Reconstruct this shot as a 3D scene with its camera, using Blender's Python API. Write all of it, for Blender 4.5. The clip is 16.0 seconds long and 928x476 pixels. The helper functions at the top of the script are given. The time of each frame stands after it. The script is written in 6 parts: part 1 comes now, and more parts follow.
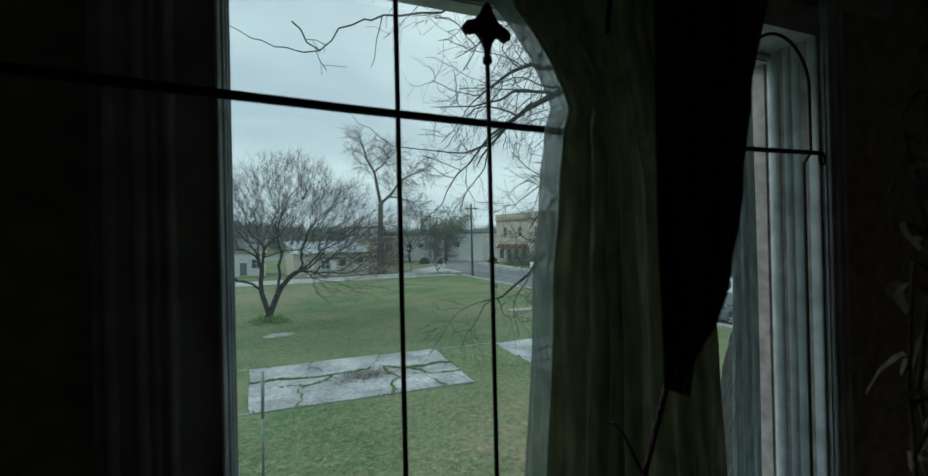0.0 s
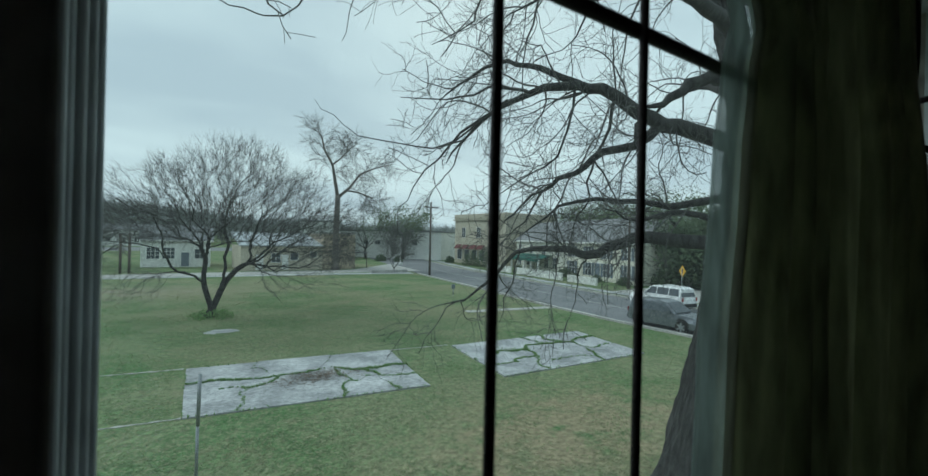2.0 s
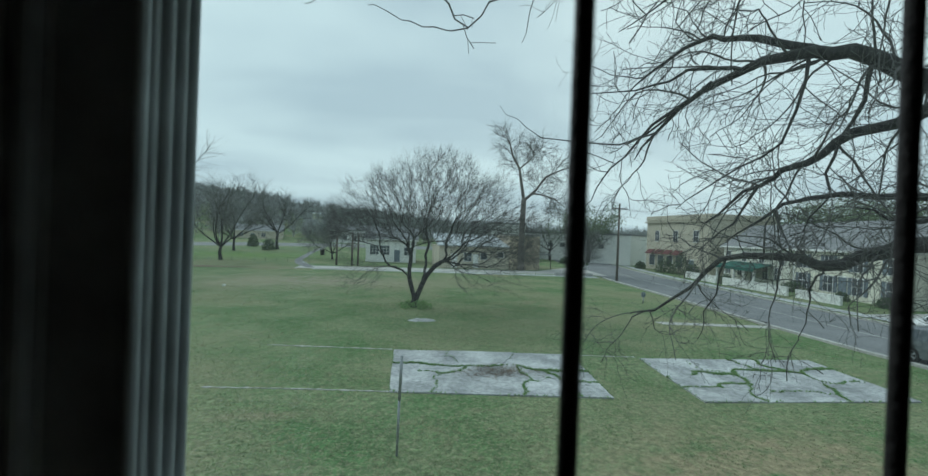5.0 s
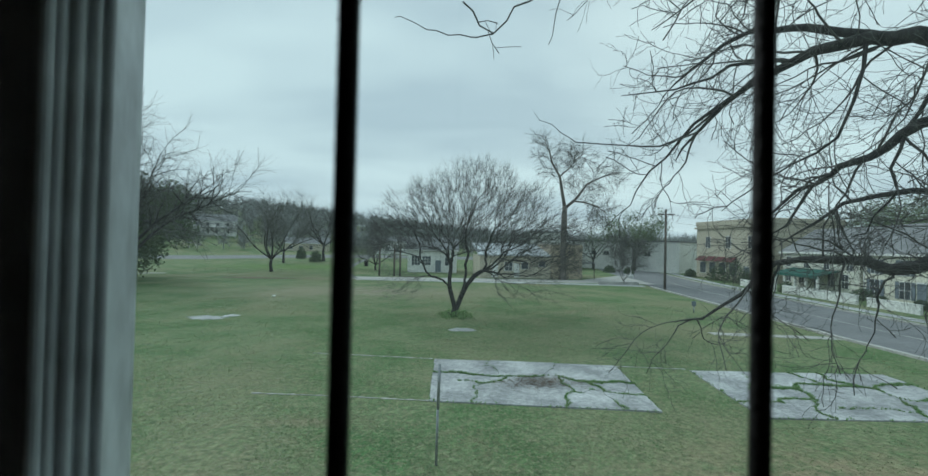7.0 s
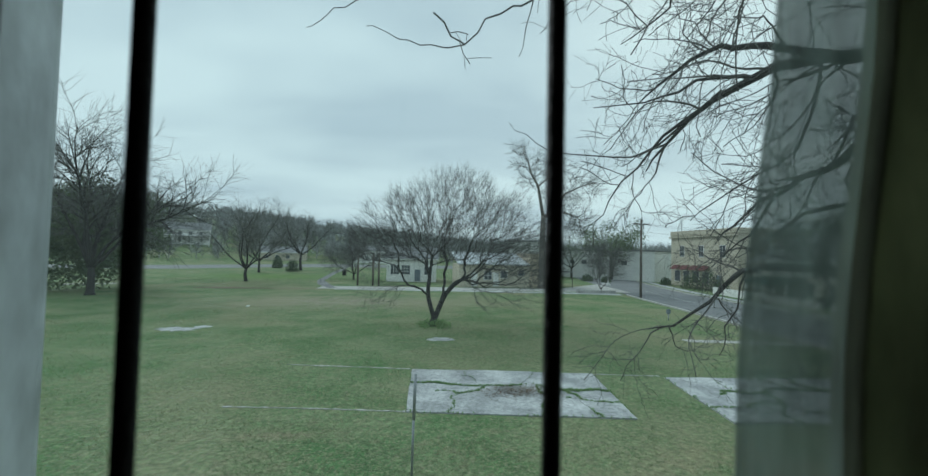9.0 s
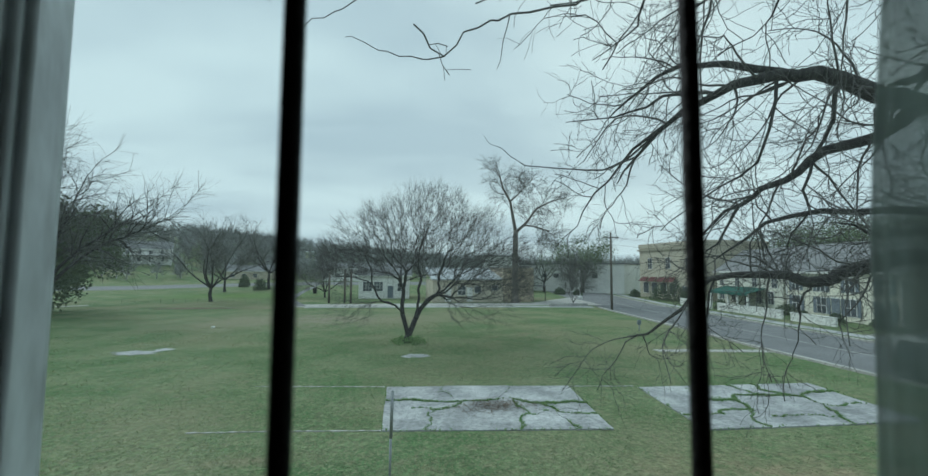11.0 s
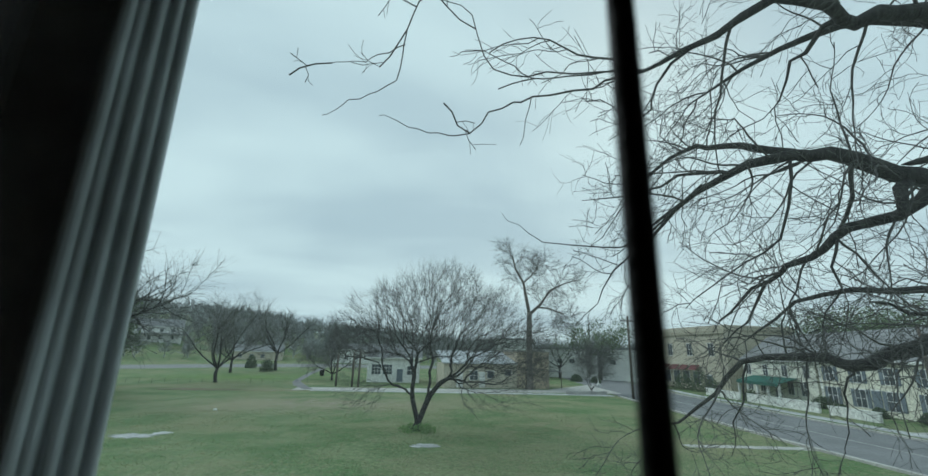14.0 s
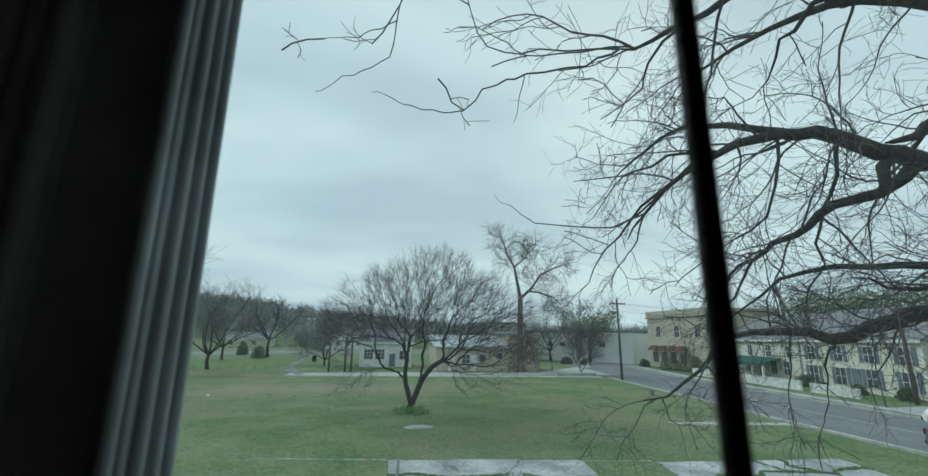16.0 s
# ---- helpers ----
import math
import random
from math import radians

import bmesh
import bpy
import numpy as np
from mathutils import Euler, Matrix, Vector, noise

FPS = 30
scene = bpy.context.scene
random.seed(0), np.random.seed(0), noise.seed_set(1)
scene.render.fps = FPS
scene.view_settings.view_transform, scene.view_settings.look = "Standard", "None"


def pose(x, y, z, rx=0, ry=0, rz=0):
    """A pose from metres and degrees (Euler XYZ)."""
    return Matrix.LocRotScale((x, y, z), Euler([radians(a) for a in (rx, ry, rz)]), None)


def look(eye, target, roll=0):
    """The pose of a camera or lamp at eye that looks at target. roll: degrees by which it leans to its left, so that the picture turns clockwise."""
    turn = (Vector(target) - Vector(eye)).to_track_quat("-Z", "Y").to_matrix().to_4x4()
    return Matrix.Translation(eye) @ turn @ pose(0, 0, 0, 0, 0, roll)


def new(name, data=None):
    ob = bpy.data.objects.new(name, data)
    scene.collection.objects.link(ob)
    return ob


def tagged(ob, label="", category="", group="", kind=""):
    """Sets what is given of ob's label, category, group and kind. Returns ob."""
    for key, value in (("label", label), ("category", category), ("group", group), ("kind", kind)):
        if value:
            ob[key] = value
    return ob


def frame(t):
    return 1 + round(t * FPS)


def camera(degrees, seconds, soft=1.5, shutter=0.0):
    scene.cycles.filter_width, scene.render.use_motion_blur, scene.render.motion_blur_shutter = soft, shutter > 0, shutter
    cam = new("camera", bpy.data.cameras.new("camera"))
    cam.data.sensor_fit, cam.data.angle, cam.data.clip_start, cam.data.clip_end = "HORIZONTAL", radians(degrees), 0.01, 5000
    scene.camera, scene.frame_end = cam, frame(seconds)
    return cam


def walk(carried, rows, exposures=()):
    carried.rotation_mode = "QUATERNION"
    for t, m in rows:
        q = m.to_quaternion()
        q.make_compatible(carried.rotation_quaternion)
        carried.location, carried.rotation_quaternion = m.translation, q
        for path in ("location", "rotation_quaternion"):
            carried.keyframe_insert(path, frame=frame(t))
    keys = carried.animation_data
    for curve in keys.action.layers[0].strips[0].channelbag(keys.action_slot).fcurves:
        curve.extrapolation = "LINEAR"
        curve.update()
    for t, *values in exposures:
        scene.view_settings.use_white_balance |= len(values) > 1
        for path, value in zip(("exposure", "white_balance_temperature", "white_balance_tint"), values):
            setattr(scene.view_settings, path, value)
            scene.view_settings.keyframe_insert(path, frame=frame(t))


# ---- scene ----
cam = camera(93.9, 16.0, soft=1.45)
cam.data.dof.use_dof, cam.data.dof.focus_distance, cam.data.dof.aperture_fstop = True, 25.0, 5.6
PATH = [
    (0.0, (0.0026, -0.7252, 5.2009), (2.3929, 3.6664, 5.2179), -1.29),
    (0.5, (0.0407, -0.6461, 5.2009), (2.4504, 3.7346, 5.2537), -0.55),
    (1.0, (0.0597, -0.4749, 5.2065), (2.6261, 3.8161, 5.1788), -0.44),
    (1.5, (0.0642, -0.3291, 5.2136), (2.8666, 3.8115, 5.2499), 0.55),
    (2.0, (0.0625, -0.2648, 5.2116), (2.8718, 3.8714, 5.2229), 1.29),
    (2.5, (0.0792, -0.2525, 5.2197), (2.7933, 3.9467, 5.1855), 1.31),
    (3.0, (0.1000, -0.2228, 5.1909), (2.4172, 4.2062, 5.0734), 1.35),
    (3.5, (0.1290, -0.2006, 5.1903), (2.0315, 4.4224, 5.1002), 1.47),
    (4.0, (0.1608, -0.1914, 5.2042), (1.7578, 4.5467, 5.1848), 1.32),
    (4.5, (0.1720, -0.1894, 5.2053), (1.3792, 4.6626, 5.1646), 1.91),
    (7.0, (0.3062, -0.1875, 5.1576), (0.7108, 4.7956, 5.2326), 1.29),
    (7.5, (0.3496, -0.1961, 5.1574), (0.8780, 4.7752, 5.2377), 1.48),
    (8.0, (0.3773, -0.1990, 5.1688), (0.9364, 4.7693, 5.2325), 1.38),
    (8.5, (0.3931, -0.2067, 5.1570), (1.0323, 4.7516, 5.2352), 1.26),
    (9.0, (0.3885, -0.2046, 5.1506), (1.0199, 4.7519, 5.3359), 1.28),
    (11.5, (0.2870, -0.1851, 5.0581), (1.2593, 4.6928, 5.5685), 0.12),
    (12.0, (0.2692, -0.1806, 5.0175), (1.0888, 4.6876, 5.8104), 0.82),
    (12.5, (0.2549, -0.1596, 4.9659), (0.9660, 4.6823, 5.9909), 0.07),
    (13.0, (0.2686, -0.1478, 4.9583), (1.1398, 4.6030, 6.2509), 1.11),
    (13.5, (0.2339, -0.1159, 4.9586), (1.0037, 4.6530, 6.2488), 1.14),
    (14.0, (0.1993, -0.1136, 4.9644), (0.9591, 4.6568, 6.2549), 1.34),
    (14.5, (0.1591, -0.1067, 4.9398), (0.8788, 4.6677, 6.2386), 0.90),
    (15.0, (0.1445, -0.1086, 4.9091), (0.9207, 4.6812, 6.1157), 0.45),
    (15.5, (0.1399, -0.1238, 4.9159), (0.9405, 4.6746, 6.0713), 0.11),
    (16.0, (0.1544, -0.1346, 4.8579), (1.0282, 4.6564, 5.9902), 0.65),
]
walk(cam, [(t, look(eye, target, roll)) for t, eye, target, roll in PATH], [(0.0, 0.0, 5740, 0), (16.0, 0.0, 5740, 0)])

# ---- light: an overcast day ----
world = bpy.data.worlds.new("overcast_sky")
scene.world = world
world.use_nodes = True
wn, wl = world.node_tree.nodes, world.node_tree.links
wn.clear()
sky = wn.new("ShaderNodeTexSky")
sky.sky_type, sky.sun_disc = "NISHITA", False
sky.sun_elevation, sky.sun_rotation, sky.dust_density, sky.air_density = radians(38), radians(35), 4.0, 2.0
wco = wn.new("ShaderNodeTexCoord")
sep = wn.new("ShaderNodeSeparateXYZ")
wl.new(wco.outputs["Generated"], sep.inputs[0])
lift = wn.new("ShaderNodeMath")
lift.operation = "ADD"
lift.inputs[1].default_value = 0.22
wl.new(sep.outputs["Z"], lift.inputs[0])
flat = wn.new("ShaderNodeCombineXYZ")
for axis in ("X", "Y"):
    div = wn.new("ShaderNodeMath")
    div.operation = "DIVIDE"
    wl.new(sep.outputs[axis], div.inputs[0])
    wl.new(lift.outputs[0], div.inputs[1])
    wl.new(div.outputs[0], flat.inputs[axis])
clouds = wn.new("ShaderNodeTexNoise")
clouds.inputs["Scale"].default_value = 1.0
clouds.inputs["Detail"].default_value = 5.0
clouds.inputs["Roughness"].default_value = 0.5
clouds.inputs["Distortion"].default_value = 0.25
drift = wn.new("ShaderNodeMapping")
drift.inputs["Location"].default_value, drift.inputs["Scale"].default_value = (2.3, 0.7, 0.0), (0.75, 1.5, 1.0)
wl.new(flat.outputs[0], drift.inputs["Vector"])
wl.new(drift.outputs[0], clouds.inputs["Vector"])
ramp = wn.new("ShaderNodeValToRGB")
ramp.color_ramp.elements[0].position, ramp.color_ramp.elements[0].color = 0.34, (0.51, 0.595, 0.63, 1)
ramp.color_ramp.elements[1].position, ramp.color_ramp.elements[1].color = 0.62, (0.71, 0.80, 0.795, 1)
wl.new(clouds.outputs["Fac"], ramp.inputs[0])
clear = wn.new("ShaderNodeMixRGB")
clear.blend_type = "MULTIPLY"
clear.inputs[0].default_value = 1.0
clear.inputs[2].default_value = (0.10, 0.10, 0.10, 1)
wl.new(sky.outputs[0], clear.inputs[1])
blend = wn.new("ShaderNodeMixRGB")
blend.inputs[0].default_value = 0.97
wl.new(clear.outputs[0], blend.inputs[1])
wl.new(ramp.outputs[0], blend.inputs[2])
bg = wn.new("ShaderNodeBackground")
bg.inputs["Strength"].default_value = 1.0
wl.new(blend.outputs[0], bg.inputs["Color"])
wout = wn.new("ShaderNodeOutputWorld")
wl.new(bg.outputs[0], wout.inputs["Surface"])

sun_data = bpy.data.lights.new("sun", "SUN")
sun_data.energy, sun_data.angle, sun_data.color = 1.3, radians(25), (1.0, 0.97, 0.92)
sun = new("sun", sun_data)
sun.matrix_world = pose(0, 0, 60, 52, 0, 215)


# ---- materials ----
def mat(name, base, second=None, scale=4.0, rough=0.8, bump=0.0, bump_scale=None, metal=0.0, stretch=(1, 1, 1), fine=None,
        transmit=0.0, see=0.0, spread=(0.35, 0.65), per_piece=0.0):
    """Principled surface with variation at two scales, and relief."""
    m = bpy.data.materials.new(name)
    m.use_nodes = True
    n, l = m.node_tree.nodes, m.node_tree.links
    b = n["Principled BSDF"]
    b.inputs["Roughness"].default_value, b.inputs["Metallic"].default_value = rough, metal
    b.inputs["Specular IOR Level"].default_value = 0.3
    second = second or tuple(c * 0.7 for c in base)
    co, mp = n.new("ShaderNodeTexCoord"), n.new("ShaderNodeMapping")
    mp.inputs["Scale"].default_value = stretch
    l.new(co.outputs["Object"], mp.inputs["Vector"])
    big, small = n.new("ShaderNodeTexNoise"), n.new("ShaderNodeTexNoise")
    big.inputs["Scale"].default_value, big.inputs["Detail"].default_value = scale, 5.0
    small.inputs["Scale"].default_value, small.inputs["Detail"].default_value = fine or scale * 9, 3.0
    for t in (big, small):
        l.new(mp.outputs[0], t.inputs["Vector"])
    r = n.new("ShaderNodeValToRGB")
    r.color_ramp.elements[0].position, r.color_ramp.elements[1].position = spread
    r.color_ramp.elements[0].color, r.color_ramp.elements[1].color = (*base, 1), (*second, 1)
    l.new(big.outputs["Fac"], r.inputs[0])
    g = n.new("ShaderNodeMapRange")
    g.inputs["From Min"].default_value, g.inputs["From Max"].default_value = 0.3, 0.7
    g.inputs["To Min"].default_value, g.inputs["To Max"].default_value = 0.72, 1.25
    l.new(small.outputs["Fac"], g.inputs["Value"])
    mul = n.new("ShaderNodeMixRGB")
    mul.blend_type, mul.inputs[0].default_value = "MULTIPLY", 1.0
    l.new(r.outputs[0], mul.inputs[1])
    l.new(g.outputs[0], mul.inputs[2])
    last = mul
    if per_piece:
        oi, pr = n.new("ShaderNodeObjectInfo"), n.new("ShaderNodeMapRange")
        pr.inputs["To Min"].default_value, pr.inputs["To Max"].default_value = 1 - per_piece, 1 + per_piece
        l.new(oi.outputs["Random"], pr.inputs["Value"])
        last = n.new("ShaderNodeMixRGB")
        last.blend_type, last.inputs[0].default_value = "MULTIPLY", 1.0
        l.new(mul.outputs[0], last.inputs[1])
        l.new(pr.outputs[0], last.inputs[2])
    l.new(last.outputs[0], b.inputs["Base Color"])
    if bump:
        bt, bn = n.new("ShaderNodeTexNoise"), n.new("ShaderNodeBump")
        bt.inputs["Scale"].default_value, bt.inputs["Detail"].default_value = bump_scale or scale * 6, 4.0
        l.new(mp.outputs[0], bt.inputs["Vector"])
        bn.inputs["Strength"].default_value, bn.inputs["Distance"].default_value = bump, 0.05
        l.new(bt.outputs["Fac"], bn.inputs["Height"])
        l.new(bn.outputs[0], b.inputs["Normal"])
    if transmit:
        tr, mx = n.new("ShaderNodeBsdfTranslucent"), n.new("ShaderNodeMixShader")
        mx.inputs[0].default_value = transmit
        l.new(last.outputs[0], tr.inputs["Color"])
        l.new(b.outputs[0], mx.inputs[1])
        l.new(tr.outputs[0], mx.inputs[2])
        if see:
            op, weave = n.new("ShaderNodeBsdfTransparent"), n.new("ShaderNodeMixShader")
            weave.inputs[0].default_value = see
            l.new(mx.outputs[0], weave.inputs[1])
            l.new(op.outputs[0], weave.inputs[2])
            mx = weave
        l.new(mx.outputs[0], n["Material Output"].inputs["Surface"])
    return m


def glass_mat(name, tint, gloss, dust):
    """A thin pane with a film of dust: it lets light through, mirrors a little and scatters a little."""
    m = bpy.data.materials.new(name)
    m.use_nodes = True
    n, l = m.node_tree.nodes, m.node_tree.links
    n.remove(n["Principled BSDF"])
    tr, gl, mx = n.new("ShaderNodeBsdfTransparent"), n.new("ShaderNodeBsdfGlossy"), n.new("ShaderNodeMixShader")
    tr.inputs[0].default_value = (*tint, 1)
    gl.inputs["Roughness"].default_value = 0.02
    gl.inputs["Color"].default_value = (gloss, gloss, gloss, 1)
    mx.inputs[0].default_value = 0.02
    film, dusty = n.new("ShaderNodeBsdfTranslucent"), n.new("ShaderNodeMixShader")
    film.inputs[0].default_value = (0.75, 0.8, 0.82, 1)
    dusty.inputs[0].default_value = dust
    l.new(tr.outputs[0], mx.inputs[1])
    l.new(gl.outputs[0], mx.inputs[2])
    l.new(mx.outputs[0], dusty.inputs[1])
    l.new(film.outputs[0], dusty.inputs[2])
    l.new(dusty.outputs[0], n["Material Output"].inputs["Surface"])
    return m


def grass_mat():
    """Winter lawn: green growth, straw-coloured thatch and bare soil, in drifts."""
    m = mat("lawn", (0.066, 0.148, 0.047), (0.146, 0.204, 0.095), scale=0.28, rough=0.95, bump=1.0, bump_scale=9.0, fine=3.2, spread=(0.40, 0.60))
    n, l = m.node_tree.nodes, m.node_tree.links
    b = n["Principled BSDF"]
    b.inputs["Specular IOR Level"].default_value = 0.1
    old = b.inputs["Base Color"].links[0].from_socket
    co = n.new("ShaderNodeTexCoord")
    prev = old
    for k, (sc, lo, hi, top, col) in enumerate(((0.10, 0.46, 0.64, 0.55, (0.250, 0.228, 0.142)), (1.9, 0.50, 0.70, 0.42, (0.250, 0.225, 0.140)), (13.0, 0.48, 0.64, 0.55, (0.310, 0.280, 0.180)))):
        t, r, mx = n.new("ShaderNodeTexNoise"), n.new("ShaderNodeMapRange"), n.new("ShaderNodeMixRGB")
        t.noise_dimensions = "4D"
        t.inputs["W"].default_value = 3.7 * k + 1.0
        t.inputs["Scale"].default_value, t.inputs["Detail"].default_value = sc, 6.0
        r.inputs["From Min"].default_value, r.inputs["From Max"].default_value, r.inputs["To Max"].default_value = lo, hi, top
        l.new(co.outputs["Object"], t.inputs["Vector"])
        l.new(t.outputs["Fac"], r.inputs["Value"])
        l.new(r.outputs[0], mx.inputs[0])
        l.new(prev, mx.inputs[1])
        mx.inputs[2].default_value = (*col, 1)
        prev = mx.outputs[0]
    # worn stretches where the thatch lies bare
    for x, y, rx, ry, top, col in ((9.5, 8.0, 9.5, 5.0, 1.25, (0.275, 0.240, 0.145)), (-26.0, 88.0, 26.0, 22.0, 1.0, (0.125, 0.205, 0.055)), (-6.0, 46.0, 24.0, 14.0, 0.8, (0.250, 0.230, 0.165)), (13.0, 33.0, 9.0, 7.0, 0.45, (0.230, 0.205, 0.130)), (-3.0, 12.6, 5.0, 1.0, 0.4, (0.250, 0.220, 0.140)), (-14.0, 61.0, 9.0, 2.0, 0.9, (0.23, 0.18, 0.13))):
        mp, gr, tn, ml, mx = n.new("ShaderNodeMapping"), n.new("ShaderNodeTexGradient"), n.new("ShaderNodeTexNoise"), n.new("ShaderNodeMath"), n.new("ShaderNodeMixRGB")
        mp.vector_type = "TEXTURE"
        mp.inputs["Location"].default_value, mp.inputs["Scale"].default_value = (x, y, 0), (rx, ry, 1)
        gr.gradient_type = "QUADRATIC_SPHERE"
        tn.inputs["Scale"].default_value, tn.inputs["Detail"].default_value = 0.9, 8.0
        tn.inputs["Roughness"].default_value = 0.7
        r = n.new("ShaderNodeMapRange")
        r.inputs["From Min"].default_value, r.inputs["From Max"].default_value, r.inputs["To Max"].default_value = 0.36, 0.62, top * 2.2
        l.new(co.outputs["Object"], mp.inputs["Vector"])
        l.new(mp.outputs[0], gr.inputs["Vector"])
        l.new(co.outputs["Object"], tn.inputs["Vector"])
        l.new(tn.outputs["Fac"], r.inputs["Value"])
        ml.operation, ml.use_clamp = "MULTIPLY", True
        l.new(gr.outputs["Fac"], ml.inputs[0])
        l.new(r.outputs[0], ml.inputs[1])
        l.new(ml.outputs[0], mx.inputs[0])
        l.new(prev, mx.inputs[1])
        mx.inputs[2].default_value = (*col, 1)
        prev = mx.outputs[0]
    clump, shade, dark = n.new("ShaderNodeTexNoise"), n.new("ShaderNodeMapRange"), n.new("ShaderNodeMixRGB")
    clump.inputs["Scale"].default_value, clump.inputs["Detail"].default_value = 6.0, 8.0
    shade.inputs["From Min"].default_value, shade.inputs["From Max"].default_value = 0.35, 0.65
    shade.inputs["To Min"].default_value, shade.inputs["To Max"].default_value = 0.76, 1.20
    dark.blend_type, dark.inputs[0].default_value = "MULTIPLY", 1.0
    l.new(co.outputs["Object"], clump.inputs["Vector"])
    l.new(clump.outputs["Fac"], shade.inputs["Value"])
    l.new(prev, dark.inputs[1])
    l.new(shade.outputs[0], dark.inputs[2])
    l.new(dark.outputs[0], b.inputs["Base Color"])
    return m


M_GRASS = grass_mat()
M_WEED = mat("green_weed", (0.15, 0.29, 0.09), (0.22, 0.32, 0.13), scale=2, rough=0.9, transmit=0.4)
M_BLADE = mat("grass_blade", (0.150, 0.250, 0.100), (0.320, 0.320, 0.180), scale=0.5, rough=0.9, fine=3.0, transmit=0.5)
M_ROAD = mat("asphalt", (0.200, 0.205, 0.210), (0.155, 0.160, 0.165), scale=0.3, rough=0.9, bump=0.2, bump_scale=30, fine=8)
M_CONC = mat("old_concrete", (0.46, 0.47, 0.47), (0.26, 0.27, 0.275), scale=0.8, rough=0.92, bump=0.4, bump_scale=9, fine=7, per_piece=0.10)
M_KERB = mat("kerb_concrete", (0.46, 0.45, 0.42), (0.33, 0.33, 0.31), scale=1.2, rough=0.92, bump=0.3, fine=8)
M_SOIL = mat("bare_soil", (0.20, 0.15, 0.11), (0.11, 0.085, 0.06), scale=3, rough=1.0, bump=0.6, fine=20)
M_LINE = mat("road_paint", (0.50, 0.50, 0.46), (0.30, 0.30, 0.29), scale=2, rough=0.8)
M_BARK = mat("dark_bark", (0.058, 0.058, 0.055), (0.022, 0.022, 0.021), scale=7, rough=0.95, bump=1.0, bump_scale=14, stretch=(1, 1, 0.35), fine=24)
M_TWIG = mat("twig_bark", (0.108, 0.107, 0.102), (0.066, 0.066, 0.063), scale=1.0, rough=0.95, fine=12)
# twigs of the distant trees: air haze is mixed into the colour as paler grey
M_TWIG_FAR = mat("hazed_grey_twigs", (0.18, 0.18, 0.172), (0.12, 0.122, 0.115), scale=0.3, rough=1.0, fine=3)
M_DEAD = mat("dead_wood", (0.20, 0.18, 0.16), (0.12, 0.11, 0.10), scale=1.5, rough=0.95, fine=10)
M_LEAF = mat("evergreen_leaf", (0.070, 0.105, 0.055), (0.120, 0.155, 0.080), scale=0.5, rough=0.9, fine=4)
M_LEAF2 = mat("hedge_leaf", (0.050, 0.080, 0.042), (0.090, 0.120, 0.065), scale=1.2, rough=0.9, fine=8)
# lighter than bark: the haze over the far hillside is painted into this grey
M_WOODS = mat("hazed_winter_woods", (0.33, 0.34, 0.34), (0.21, 0.23, 0.215), scale=0.05, rough=1.0, fine=0.6)
M_IRON = mat("wrought_iron", (0.016, 0.014, 0.014), (0.009, 0.008, 0.008), scale=40, rough=0.7, bump=0.2, bump_scale=160, metal=0.2)
M_TRIM = mat("painted_trim", (0.55, 0.59, 0.62), (0.49, 0.53, 0.56), scale=3.0, rough=0.5, bump=0.04, bump_scale=25, fine=9)
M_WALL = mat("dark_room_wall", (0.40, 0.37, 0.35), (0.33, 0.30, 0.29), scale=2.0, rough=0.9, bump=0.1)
M_CEIL = mat("room_ceiling", (0.74, 0.72, 0.68), (0.66, 0.64, 0.60), scale=2.0, rough=0.95)
M_FLOOR = mat("worn_floorboards", (0.34, 0.25, 0.18), (0.24, 0.17, 0.12), scale=1.5, rough=0.5, stretch=(0.3, 3, 1), fine=14)
M_SHEER = mat("cream_curtain", (0.40, 0.42, 0.31), (0.33, 0.35, 0.26), scale=6, rough=0.95, bump=0.15, bump_scale=300, stretch=(1, 1, 0.2), fine=60, transmit=0.42)
M_EDGE = mat("sheer_curtain_edge", (0.31, 0.38, 0.36), (0.26, 0.32, 0.30), scale=6, rough=0.95, stretch=(1, 1, 0.2), fine=60, transmit=0.42, see=0.36)
M_VOILE = mat("white_voile", (0.50, 0.55, 0.55), (0.44, 0.49, 0.49), scale=5, rough=0.95, stretch=(1, 1, 0.2), fine=60, transmit=0.4, see=0.1)
M_DRAPE = mat("dark_drape", (0.045, 0.045, 0.036), (0.030, 0.030, 0.025), scale=6, rough=0.98, bump=0.15, bump_scale=300, stretch=(1, 1, 0.2), transmit=0.10)
M_DRY = mat("dried_leaf", (0.20, 0.17, 0.14), (0.13, 0.11, 0.09), scale=12, rough=0.9, fine=60)
M_STICK = mat("dry_stem", (0.07, 0.048, 0.038), (0.045, 0.03, 0.024), scale=14, rough=0.9, bump=0.4)
M_GLASS = glass_mat("window_glass", (0.985, 0.995, 0.99), 0.6, 0.018)
M_BEIGE = mat("tan_stucco", (0.52, 0.48, 0.38), (0.45, 0.42, 0.34), scale=0.4, rough=0.95, fine=6, bump=0.1)
M_STONE = mat("rough_stone", (0.50, 0.43, 0.32), (0.26, 0.23, 0.19), scale=1.6, rough=0.95, bump=0.8, bump_scale=3, fine=5, spread=(0.42, 0.58))
M_CREAM = mat("cream_siding", (0.67, 0.67, 0.58), (0.57, 0.58, 0.51), scale=0.4, rough=0.9, fine=5)
M_YELLOW = mat("pale_yellow_siding", (0.69, 0.68, 0.57), (0.61, 0.60, 0.50), scale=0.4, rough=0.9, fine=5)
M_WHITE = mat("white_painted_wall", (0.78, 0.78, 0.75), (0.66, 0.67, 0.65), scale=0.3, rough=0.9, fine=4)
